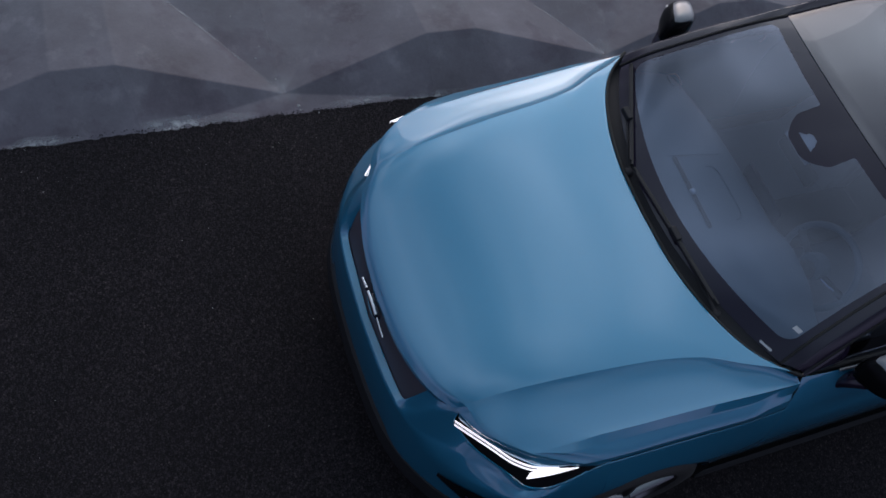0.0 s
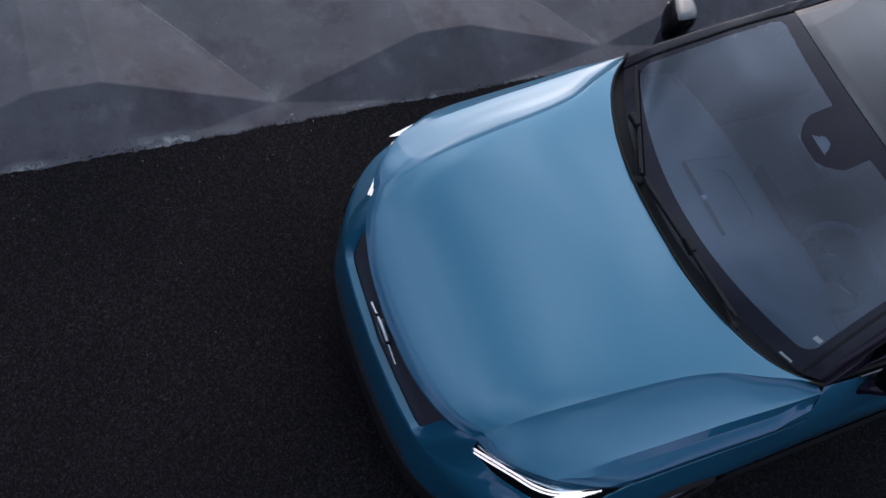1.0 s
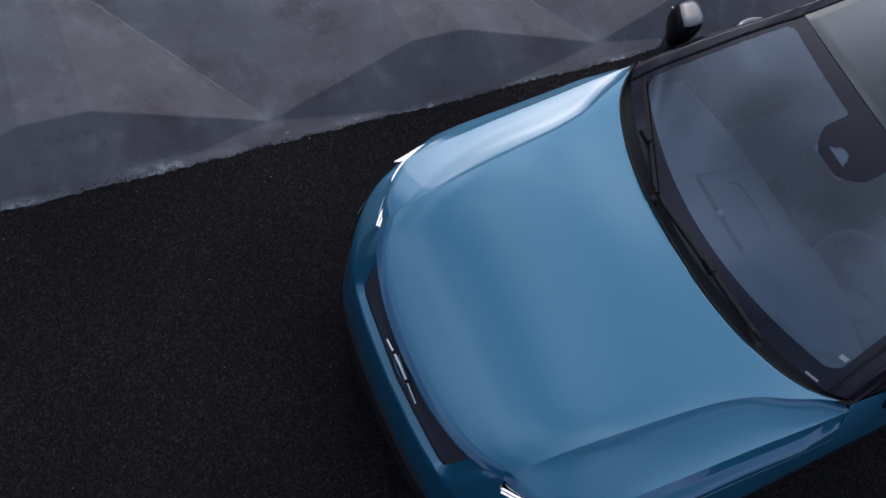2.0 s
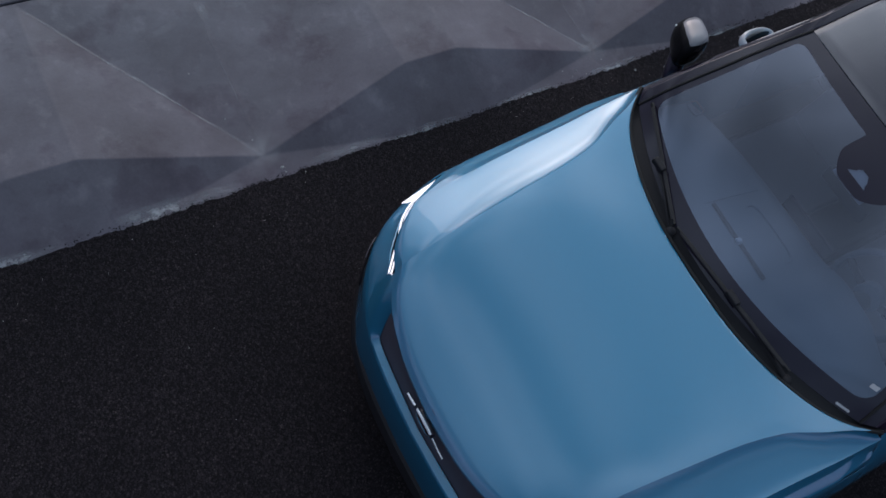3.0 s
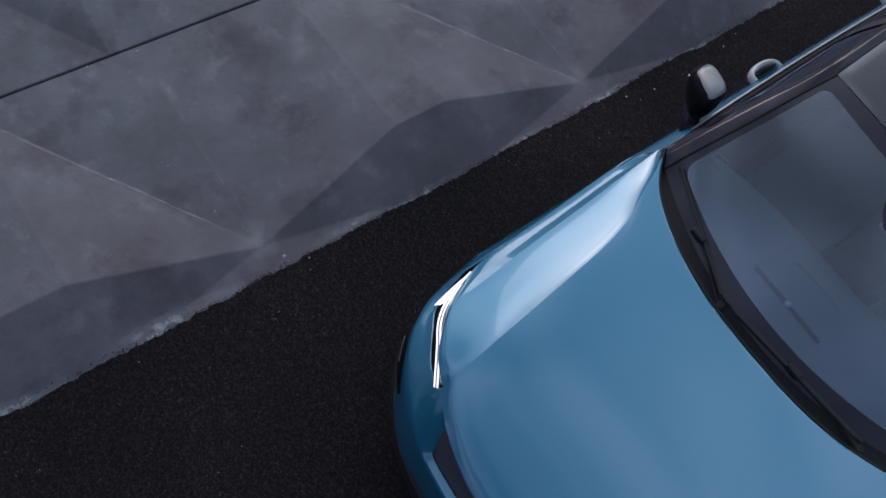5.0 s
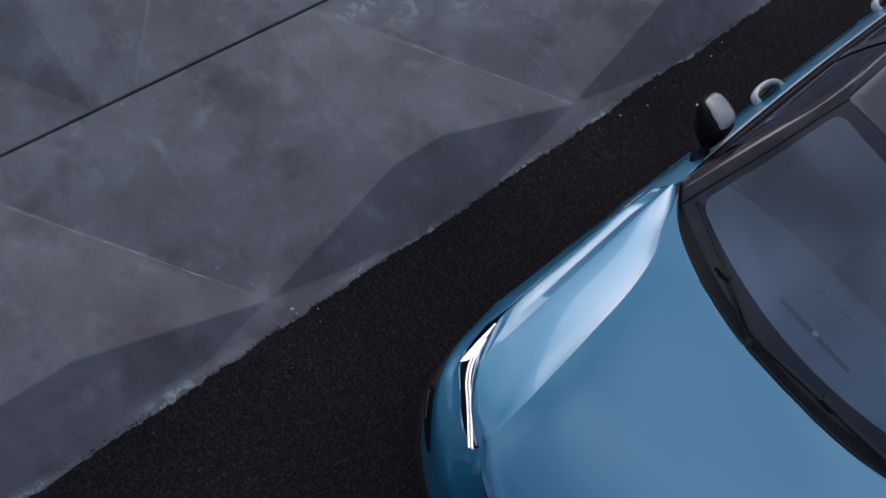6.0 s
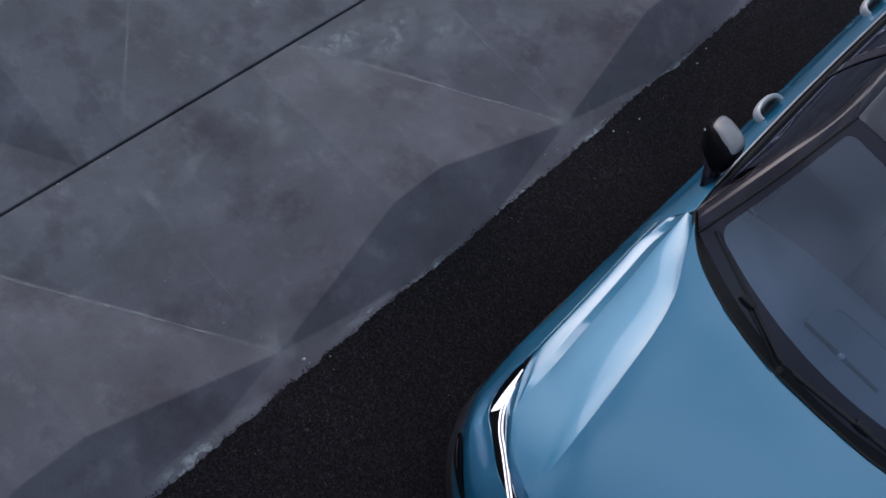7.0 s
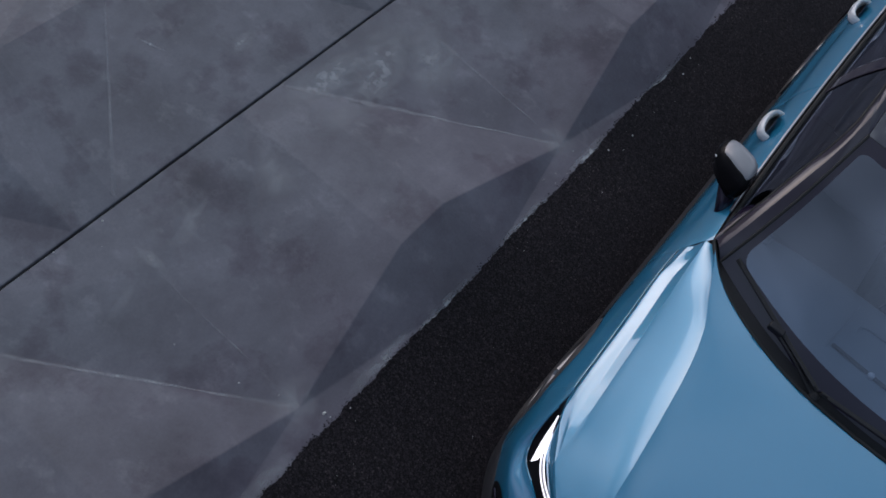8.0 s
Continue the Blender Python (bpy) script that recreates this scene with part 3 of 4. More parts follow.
# front: bumper skin from the upper edge down to the black skirt
BASE = Path3((0, -0.064, 0, 0.55), (1, -0.058, 0.20, 0.55), (2, -0.044, 0.36, 0.55), (3, -0.028, 0.44, 0.55), (3.5, -0.008, 0.507, 0.55), (4, 0.020, 0.570, 0.55), (4.5, 0.054, 0.630, 0.55), (5, 0.096, 0.694, 0.55), (6, 0.188, 0.797, 0.55), (7, 0.263, 0.856, 0.55), (8, 0.338, 0.897, 0.55), (9, 0.425, 0.930, 0.55), (10, 0.545, 0.948, 0.55))
TOP = Path3((0, -0.030, 0, 0.650), (1, -0.019, 0.20, 0.650), (2, -0.008, 0.358, 0.655), (2.3, -0.002, 0.392, 0.668), (2.6, 0.010, 0.430, 0.70), (2.9, 0.026, 0.468, 0.75), (3.3, 0.052, 0.500, 0.80), (3.6, 0.078, 0.524, 0.815), (4, 0.106, 0.550, 0.812), (4.3, 0.124, 0.580, 0.785), (5, 0.180, 0.668, 0.738), (6, 0.277, 0.778, 0.706), (7, 0.350, 0.848, 0.675), (8, 0.430, 0.880, 0.712), (8.5, 0.495, 0.889, 0.798), (9, 0.560, 0.884, 0.842), (10, 0.620, 0.8855, 0.850))
RIDGE = Line((0, 0.645), (2, 0.650), (3, 0.662), (4, 0.690), (5, 0.733), (6, 0.80), (10, 0.90))
LAMP_TOP = Path3((0, 0.126, 0.555, 0.868), (0.12, 0.170, 0.622, 0.868), (0.3, 0.233, 0.700, 0.868), (0.48, 0.322, 0.778, 0.872), (0.66, 0.392, 0.818, 0.868), (0.8, 0.460, 0.845, 0.858), (1, 0.560, 0.872, 0.852))
LAMP_LOW = Path3((0, 0.124, 0.580, 0.757), (0.25, 0.180, 0.668, 0.740), (0.5, 0.277, 0.778, 0.708), (0.68, 0.350, 0.848, 0.677), (0.82, 0.425, 0.880, 0.715), (0.92, 0.495, 0.889, 0.800), (1, 0.560, 0.880, 0.845))


def build_bumper():
    half = []
    qs = steps(0, 3, 22) + steps(3.06, 4.4, 22) + steps(4.5, 10, 34)
    for q in qs:
        t, b = TOP(q), BASE(q)
        low = Vector((b.x + 0.004 - 0.012 * ease(2, 3.5, q) + 0.026 * ease(5, 8, q) - 0.05 * ease(8.6, 10, q), b.y, 0.385))
        brow = Vector((b.x + 0.004, b.y, min(t.z - 0.03, 0.615))).lerp(Vector((0.618, 0.948, 0.66)), ease(8.6, 10, q))
        # a narrow ledge along the upper edge, then the fall of the skin
        out = mix(0.74, 0.20, ease(3.4, 5.2, q))
        ledge = Vector((mix(t.x, b.x, out), mix(t.y, b.y, out), min(t.z - mix(0.005, 0.022, ease(4.0, 5.0, q)), RIDGE(q))))
        # beyond the dark panel the skin climbs to the hood's underside
        wall = ease(2.25, 2.7, q) * (1 - ease(3.95, 4.15, q))
        head = t.lerp(Vector((max(t.x, LIP_X(min(t.y, 0.545)) + 0.014), t.y, max(t.z, 0.850))), wall) + Vector((0.001, 0, 0.001))
        row = [head, t] + bend(ledge, ledge.lerp(brow, 0.6) + (brow - b) * 0.15 + Vector((-0.006, 0.004, 0.0)), brow, 6)
        ty, tz = shut_top(0.622)
        for k, p in enumerate(row):
            z = mix(tz, 0.66, max(k - 1, 0) / 6)
            row[k] = p.lerp(Vector((0.6212, flank(0.622, z, ty, tz), z)), ease(8.2, 10, q))
        row += [brow.lerp(b, 0.5) + Vector((-0.003, 0, 0)), b, b.lerp(low, 0.5) + Vector((-0.004, 0, 0)), low, low + Vector((0.03, -0.01, -0.01))]
        half.append(row)
    rows = [[Vector((p.x, -p.y, p.z)) for p in row] for row in half[:0:-1]] + half
    sheet("front_bumper", rows, PAINT, car, "blue bumper skin under the grille slot", sharp=40, thick=0.004)
    # black skirt below it
    half = []
    for q in steps(0, 10, 44):
        b = BASE(q)
        x = b.x + 0.008
        half.append([Vector((x + 0.02, b.y, 0.382)), Vector((x - 0.014, b.y + 0.004, 0.360)), Vector((x - 0.022, b.y + 0.008, 0.30)), Vector((x - 0.010, b.y + 0.004, 0.235)), Vector((x + 0.03, b.y - 0.01, 0.205)), Vector((x + 0.20, b.y * 0.95, 0.19))])
    rows = [[Vector((p.x, -p.y, p.z)) for p in row] for row in half[:0:-1]] + half
    sheet("bumper_skirt", rows, PLASTIC, car, "black plastic skirt along the bumper's foot", sharp=40, thick=0.004)
    # smooth dark panel between the hood lip and the bumper's upper edge
    half = []
    for y in steps(0, 0.45, 40):
        t = TOP(float(np.interp(y, [0, 0.20, 0.358, 0.392, 0.430, 0.468, 0.500], [0, 1, 2, 2.3, 2.6, 2.9, 3.3])))
        x = LIP_X(min(y * 1.03, 0.545)) + 0.004
        lip, foot = Vector((x + 0.010, y, 0.840)), Vector((t.x + 0.006, y, t.z - 0.004))
        half.append([lip, lip.lerp(foot, 0.25) + Vector((-0.004, 0, 0)), lip.lerp(foot, 0.6) + Vector((-0.004, 0, 0)), foot, foot + Vector((0.02, 0, -0.02))])
    rows = [[Vector((p.x, -p.y, p.z)) for p in row] for row in half[:0:-1]] + half
    sheet("grille_panel", rows, SLOT, car, "smooth dark panel under the hood lip", sharp=40, thick=0.004)


build_bumper()


def build_emblem():
    """A plain oval with a split bright bar."""
    em = new("emblem")
    em.parent = car
    em.location = (-0.030, -0.005, 0.745)
    tagged(em, "small dark oval emblem with bright bars")
    verts, faces, n = [], [], 28
    for k, (r, dx) in enumerate(((1.0, 0.016), (0.94, 0.0), (0.6, -0.006))):
        for j in range(n):
            a = 2 * math.pi * j / n
            verts.append((dx, math.cos(a) * 0.062 * r, math.sin(a) * 0.036 * r))
    for k in range(2):
        for j in range(n):
            faces.append((k * n + j, k * n + (j + 1) % n, (k + 1) * n + (j + 1) % n, (k + 1) * n + j))
    faces.append(tuple(range(2 * n, 3 * n)))
    ob = hang("badge_plate", mesh_of("badge_plate", verts, faces, GLOSS), em, "", 40)
    for a, b, r in ((-0.150, -0.068, 0.0055), (-0.055, 0.050, 0.0095), (0.066, 0.122, 0.0085)):
        tube("bright_bar", [(-0.004 + 0.05 * y * y, y, 0.032 + 0.010 * math.cos(y * 20)) for y in steps(a, b, 9)], r, CHROME, em, n=8)


build_emblem()


def build_headlight(side):
    lamp = new("headlight")
    lamp.parent = car
    tagged(lamp, "slim dark headlight with a forked white light guide")
    rows = []
    for q in steps(0, 1, 40):
        a, b = LAMP_TOP(q), LAMP_LOW(q)
        d = Vector((0.022, -0.016, 0.0)) * math.sin(math.pi * min(max(q, 0.02), 0.98)) ** 0.6
        rows.append([a + Vector((0.002, -0.004, 0.004)), a.lerp(b, 0.12) + d * 0.5, a.lerp(b, 0.45) + d, a.lerp(b, 0.8) + d * 0.8, b + Vector((-0.002, 0.001, -0.002))])
    sheet("housing", rows, LAMPGLASS, lamp, side=side, sharp=40, thick=0.003, flip=True)
    g = Path3((0, 0.116, 0.566, 0.812), (0.25, 0.176, 0.636, 0.806), (0.5, 0.232, 0.704, 0.806), (0.72, 0.280, 0.764, 0.808), (0.86, 0.340, 0.810, 0.812), (1, 0.430, 0.846, 0.830))
    tube("light_guide", [g(q) for q in steps(0, 1, 40)], 0.0029, LED, lamp, "lit white light guide", side, 8, 0.9)
    tube("light_guide", [g(q) + Vector((-0.0075, 0.0075, -0.008)) for q in steps(0.01, 0.95, 40)], 0.0029, LED, lamp, "lit white light guide", side, 8, 0.9)
    tube("guide_carrier", [g(q) + Vector((-0.001, 0.001, -0.008)) for q in steps(0, 0.95, 40)], 0.0040, ALLOY, lamp, "grey strip between the two light guides", side, 6)
    # broad blade with a cut-off inner end, tapering to the tail
    upper = Path3((0, 0.322, 0.829, 0.808), (0.3, 0.362, 0.826, 0.820), (0.65, 0.425, 0.846, 0.830), (1, 0.496, 0.866, 0.840))
    under = Path3((0, 0.308, 0.843, 0.790), (0.3, 0.362, 0.853, 0.800), (0.65, 0.425, 0.862, 0.818), (1, 0.499, 0.868, 0.838))
    rows = [[upper(t), upper(t).lerp(under(t), 0.5) + Vector((-0.003, 0.003, 0.002)), under(t)] for t in steps(0, 1, 16)]
    sheet("light_blade", rows, LED, lamp, "lit white blade of the fork", side=side, sharp=60, thick=0.004, flip=True)
    # painted strip between the hood's edge and the light guide
    rows = []
    for q in steps(0.0, 0.9, 36):
        a, b = LAMP_TOP(q), LAMP_LOW(q)
        w = 0.36 * (1 - ease(0.55, 0.95, q))
        rows.append([a + Vector((0.002, -0.004, 0.006)), a.lerp(b, w * 0.5) + Vector((-0.003, 0.002, 0.002)), a.lerp(b, w) + Vector((0.001, 0.0, 0.0)), a.lerp(b, w + 0.02) + Vector((0.012, -0.009, 0.0))])
    sheet("brow", rows, PAINT, lamp, "blue strip over the light guide", side=side, sharp=50, thick=0.002, flip=True)
    trim = [LAMP_LOW(q) + Vector((-0.004, 0.003, 0.001)) for q in steps(0.0, 0.97, 40)]
    tube("lower_rim", trim, 0.0042, PAINT, lamp, side=side, n=6)


def build_vent(side):
    vent = new("bumper_vent")
    vent.parent = car
    tagged(vent, "narrow upright black slot in the bumper corner")
    rows = []
    for t in steps(0, 1, 22):
        p = BASE(mix(4.75, 7.15, t))
        n = Vector((-0.72 + 0.25 * t, 0.68 + 0.1 * t, 0.0))
        z, h = mix(0.535, 0.490, t), 0.004 + 0.056 * math.sin(math.pi * t ** 1.5) ** 0.8
        rows.append([Vector((p.x, p.y, z + h)) + n * 0.012, Vector((p.x, p.y, z + h * 0.5)) + n * 0.014, Vector((p.x, p.y, z - h * 0.5)) + n * 0.017, Vector((p.x, p.y, z - h)) + n * 0.020])
    sheet("recess", rows, LAMPGLASS, vent, side=side, sharp=60, thick=0.003, flip=True)
    tube("edge_trim", [r[1].lerp(r[2], 0.4) + Vector((-0.004, 0.004, 0)) for r in rows[8:-3]], 0.004, GLOSS, vent, side=side, n=6)


for side in (1, -1):
    build_headlight(side)
    build_vent(side)
    side_panel("front_fender", 0.622, 1.366, shut_top, "blue front fender over the wheel", side)


def build_door(name, x0, x1, side):
    door = side_panel("door", x0, x1, belt_top, "blue %s door" % name, side)
    hx = x0 + 0.851 if name == "front" else x0 + 0.725
    handle = new("door_handle")
    handle.parent = door
    # loop handle standing off a dark cup
    loop = []
    for a in steps(0, math.pi, 22):
        loop.append((hx - math.cos(a) * 0.098, 0.896 + 0.058 * max(math.sin(a), 0.0) ** 0.55, 0.952 + 0.012 * math.cos(a)))
    ob = tube("grip", loop, 0.0130, HANDLE, handle, "pale satin handle loop", side, 12, 2.0, lambda t: 0.85 + 0.30 * math.sin(math.pi * t))
    rows = []
    for a in steps(0, 2 * math.pi, 25):
        rows.append([Vector((hx + math.cos(a) * r * 0.080, 0.917 + d + 0.024 * r * max(0.0, -math.sin(a)), 0.946 + math.sin(a) * r * 0.050)) for r, d in ((1.0, 0.004), (0.7, 0.001), (0.05, 0.0))])
    sheet("cup", rows, CABIN_DARK, handle, "dark hand recess", side=side, sharp=60)
    return door


for side in (1, -1):
    build_door("front", 1.371, 2.485, side)
    build_door("rear", 2.491, 3.43, side)
    side_panel("rear_quarter", 3.436, 4.30, belt_top, "blue rear quarter panel", side, taper=tail_taper)
    rows = [[Vector((x, 0.93 - tail_taper(x), 0.285)), Vector((x, 0.945 - tail_taper(x), 0.25)), Vector((x, 0.90 - tail_taper(x), 0.20)), Vector((x, 0.80 - tail_taper(x), 0.19))] for x in steps(1.27, 3.12, 12)]
    sheet("sill", rows, PLASTIC, car, "black plastic sill", side=side, thick=0.004)

# windscreen, pillars, roof
PILLAR_IN = Path3((0, 1.352, 0.757, 1.068), (0.13, 1.438, 0.733, 1.152), (0.28, 1.540, 0.710, 1.218), (0.44, 1.645, 0.688, 1.277), (0.61, 1.755, 0.669, 1.333), (0.8, 1.880, 0.651, 1.380), (1, 2.006, 0.632, 1.421))
PILLAR_OUT = Path3((0, 1.418, 0.818, 1.078), (0.13, 1.540, 0.792, 1.162), (0.30, 1.669, 0.764, 1.238), (0.48, 1.795, 0.737, 1.303), (0.66, 1.931, 0.707, 1.360), (0.84, 2.068, 0.690, 1.412), (1, 2.20, 0.688, 1.436))


def windscreen_point(a, v):
    e = PILLAR_IN(v)
    cx, cz = mix(1.135, 1.936, v), mix(1.086, 1.463, v) + 0.085 * v * (1 - v)
    k = a * a
    return Vector((mix(cx, e.x, k), a * e.y, mix(cz, e.z, k)))


def frit_distance(a, v):
    """Below nought inside the clear glass; in metres, near enough."""
    y, w = a * 0.70, v * 0.90
    def rounded(px, pw, cx, cw, hx, hw, r):
        qx, qw = abs(px - cx) - hx + r, abs(pw - cw) - hw + r
        return math.hypot(max(qx, 0), max(qw, 0)) + min(max(qx, qw), 0) - r
    low = 0.079 - 0.010 * (a * a)
    clear = rounded(y, w, 0, (low + 0.818) / 2, 0.668, (0.818 - low) / 2, 0.05)
    # sensor housing hanging from the upper edge
    half = mix(0.09, 0.148, ease(0.62, 0.72, w))
    shade = rounded(y, w, 0.0, 0.80, half, 0.175, 0.045)
    window = rounded(y, w, 0.004, 0.697, 0.064 - 0.80 * (w - 0.668) if w > 0.668 else 0.064, 0.030, 0.008)
    return max(clear, min(-shade, 10), -10) if window > 0 else max(clear, window)


def build_windscreen():
    na, nv = 121, 81
    a_s, v_s = steps(-1, 1, na), steps(0, 1, nv)
    field = [[frit_distance(a, v) for a in a_s] for v in v_s]
    made = {True: ([], [], {}), False: ([], [], {})}

    def corner(store, key, a, v):
        verts, _, known = store
        if key not in known:
            known[key] = len(verts)
            verts.append(windscreen_point(a, v))
        return known[key]

    for i in range(nv - 1):
        for j in range(na - 1):
            ring = [(i, j), (i, j + 1), (i + 1, j + 1), (i + 1, j)]
            for clear in (True, False):
                sign = 1 if clear else -1
                poly = []
                for k in range(4):
                    p, q = ring[k], ring[(k + 1) % 4]
                    fp, fq = field[p[0]][p[1]] * sign, field[q[0]][q[1]] * sign
                    if fp <= 0:
                        poly.append(corner(made[clear], p, a_s[p[1]], v_s[p[0]]))
                    if (fp <= 0) != (fq <= 0):
                        t = fp / (fp - fq)
                        key = (min(p, q), max(p, q))
                        poly.append(corner(made[clear], key, mix(a_s[p[1]], a_s[q[1]], t), mix(v_s[p[0]], v_s[q[0]], t)))
                if len(poly) > 2:
                    made[clear][1].append(tuple(poly))
    screen = new("windscreen")
    screen.parent = car
    tagged(screen, "raked tinted windscreen with a black border")
    ob = hang("pane", mesh_of("pane", made[True][0], made[True][1], GLASS), screen, "clear tinted glass")
    ob.visible_shadow = False
    hang("black_border", mesh_of("black_border", made[False][0], made[False][1], FRIT), screen, "black border with a sensor bracket")


build_windscreen()


def build_cowl():
    rows = []
    for a in steps(-1, 1, 60):
        g = windscreen_point(a, 0.0)
        y = a * 0.815
        h = Vector((COWL_X(abs(y)), y, mix(MID_Z(1.09), CREASE_Z(1.39), a * a) - 0.004))
        rows.append([h + Vector((-0.03, 0, -0.035)), h + Vector((0.004, 0, -0.030)), h.lerp(g, 0.3) + Vector((0, 0, -0.024)), h.lerp(g, 0.75) + Vector((0, 0, -0.016)), g + Vector((0.0, 0, -0.001))])
    sheet("cowl_panel", rows, PLASTIC, car, "black plastic cowl between hood and windscreen", sharp=50, flip=True)
    for side in (1, -1):
        pts = [(COWL_X(y) + 0.012, y, mix(MID_Z(1.09), CREASE_Z(1.39), (y / 0.826) ** 2) - 0.008) for y in steps(0.0, 0.826, 30)]
        tube("hood_seal", pts, 0.009, RUBBER, car, side=side, n=8)


build_cowl()


def build_pillar(side):
    rows = []
    for t in steps(0, 1, 30):
        i, o = PILLAR_IN(t), PILLAR_OUT(t)
        up = Vector((-0.2, 0.35, 0.9))
        rows.append([i + Vector((0, 0, -0.006)), i + Vector((0, 0.004, 0.004)), i.lerp(o, 0.22) + up * 0.012, i.lerp(o, 0.47) + up * 0.019, i.lerp(o, 0.52) + up * 0.020, i.lerp(o, 0.75) + up * 0.014, o + up * 0.002, o + Vector((0.0, -0.002, -0.014))])
    sheet("windscreen_pillar", rows, GLOSS, car, "gloss black windscreen pillar", side=side, sharp=40, thick=0.004, flip=True)
    pts = [PILLAR_IN(t) + Vector((0, 0.001, 0.003)) for t in steps(0, 1, 30)]
    tube("pillar_seal", pts, 0.006, RUBBER, car, side=side, n=6)


ROOF_Y = Line((2.006, 0.632), (2.4, 0.640), (3.0, 0.632), (3.6, 0.605), (4.02, 0.56))
ROOF_E = Line((2.006, 1.421), (2.4, 1.462), (3.0, 1.475), (3.6, 1.440), (4.02, 1.375))
ROOF_C = Line((1.936, 1.463), (2.4, 1.508), (3.0, 1.520), (3.6, 1.488), (4.06, 1.425))


def rail_point(x):
    if x < 2.2:
        t = float(np.interp(x, [1.418, 1.540, 1.669, 1.795, 1.931, 2.068, 2.20], [0, 0.13, 0.30, 0.48, 0.66, 0.84, 1]))
        return PILLAR_OUT(t)
    return Vector((x, mix(0.688, 0.698, ease(2.2, 2.6, x)) - 0.11 * ease(3.0, 4.1, x), 1.436 + (ROOF_E(x) - ROOF_E(2.2)) * 0.9))


def build_roof():
    rows = []
    for v in steps(0, 1, 34):
        row = []
        for a in steps(-1, 1, 33):
            xe, xc = mix(2.009, 4.02, v), mix(1.942, 4.08, v)
            x = mix(xc, xe, a * a)
            z = mix(ROOF_C(x), ROOF_E(xe), a * a)
            row.append(Vector((x, a * ROOF_Y(xe), z)))
        rows.append(row)
    sheet("roof", rows, ROOF, car, "gloss black roof panel", sharp=40, thick=0.006, flip=True)
    for side in (1, -1):
        rows = []
        for t in steps(0, 1, 34):
            xi, xo = mix(2.006, 4.02, t), mix(2.20, 4.06, t)
            i, o = Vector((xi, ROOF_Y(xi), ROOF_E(xi))), rail_point(xo)
            up = Vector((-0.2 * (1 - t), 0.35, 0.9))
            rows.append([i + Vector((0, 0, -0.006)), i + Vector((0, 0.004, 0.004)), i.lerp(o, 0.22) + up * 0.012, i.lerp(o, 0.47) + up * 0.019, i.lerp(o, 0.52) + up * 0.020, i.lerp(o, 0.75) + up * 0.014, o + up * 0.002, o + Vector((0.0, -0.002, -0.014))])
        sheet("roof_rail", rows, GLOSS, car, "gloss black roof edge", side=side, sharp=40, thick=0.004, flip=True)


build_roof()


def side_window(name, x0, x1, side, door_label):
    pane = []
    for t in steps(0, 1, 20):
        x = mix(x0, x1, t)
        b = Vector((x, BELT_Y(x) - 0.022, BELT_Z(x) + 0.004))
        u = rail_point(min(x + 0.02, x1 + 0.02)) + Vector((0, -0.010, -0.012))
        pane.append([b.lerp(u, s) + Vector((0, 0.018 * math.sin(math.pi * s), 0)) for s in steps(0, 1, 10)])
    ob = sheet(name, pane, DARKGLASS, car, door_label, side=side, sharp=40)
    ob.visible_shadow = False
    return ob


for side in (1, -1):
    build_pillar(side)
    side_window("side_window", 1.60, 2.44, side, "dark front side window")
    side_window("side_window", 2.54, 3.36, side, "dark rear side window")
    side_window("side_window", 3.44, 3.82, side, "small dark quarter window")
    # mirror sail, pillars between the panes
    for x0, x1, label in ((1.425, 1.60, "black mirror sail panel"), (2.44, 2.54, "black door pillar"), (3.36, 3.44, "black door pillar"), (3.82, 4.10, "black rear pillar")):
        rows = []
        for x in steps(x0, x1, 7):
            b = Vector((x, BELT_Y(x) - 0.018, BELT_Z(x) + 0.002))
            u = rail_point(x) + Vector((0, -0.006, -0.010))
            rows.append([b.lerp(u, s) + Vector((0, 0.020 * math.sin(math.pi * s), 0)) for s in steps(0, 1, 9)])
        sheet("window_pillar", rows, GLOSS, car, label, side=side, sharp=40, thick=0.004)
    belt = [(x, BELT_Y(x) + 0.003, BELT_Z(x) + 0.002) for x in steps(1.60, 3.95, 80)]
    tube("belt_trim", belt, 0.0065, BELT, car, "bright chrome strip under the side windows", side, 8, 0.8)
    seal = [(x, BELT_Y(x) - 0.018, BELT_Z(x) + 0.008) for x in steps(1.50, 3.9, 50)]
    tube("window_seal", seal, 0.010, RUBBER, car, side=side, n=6)
    rail = [rail_point(x) + Vector((0, 0.0, -0.012)) for x in steps(1.45, 3.95, 60)]
    tube("window_seal", rail, 0.009, RUBBER, car, side=side, n=6)


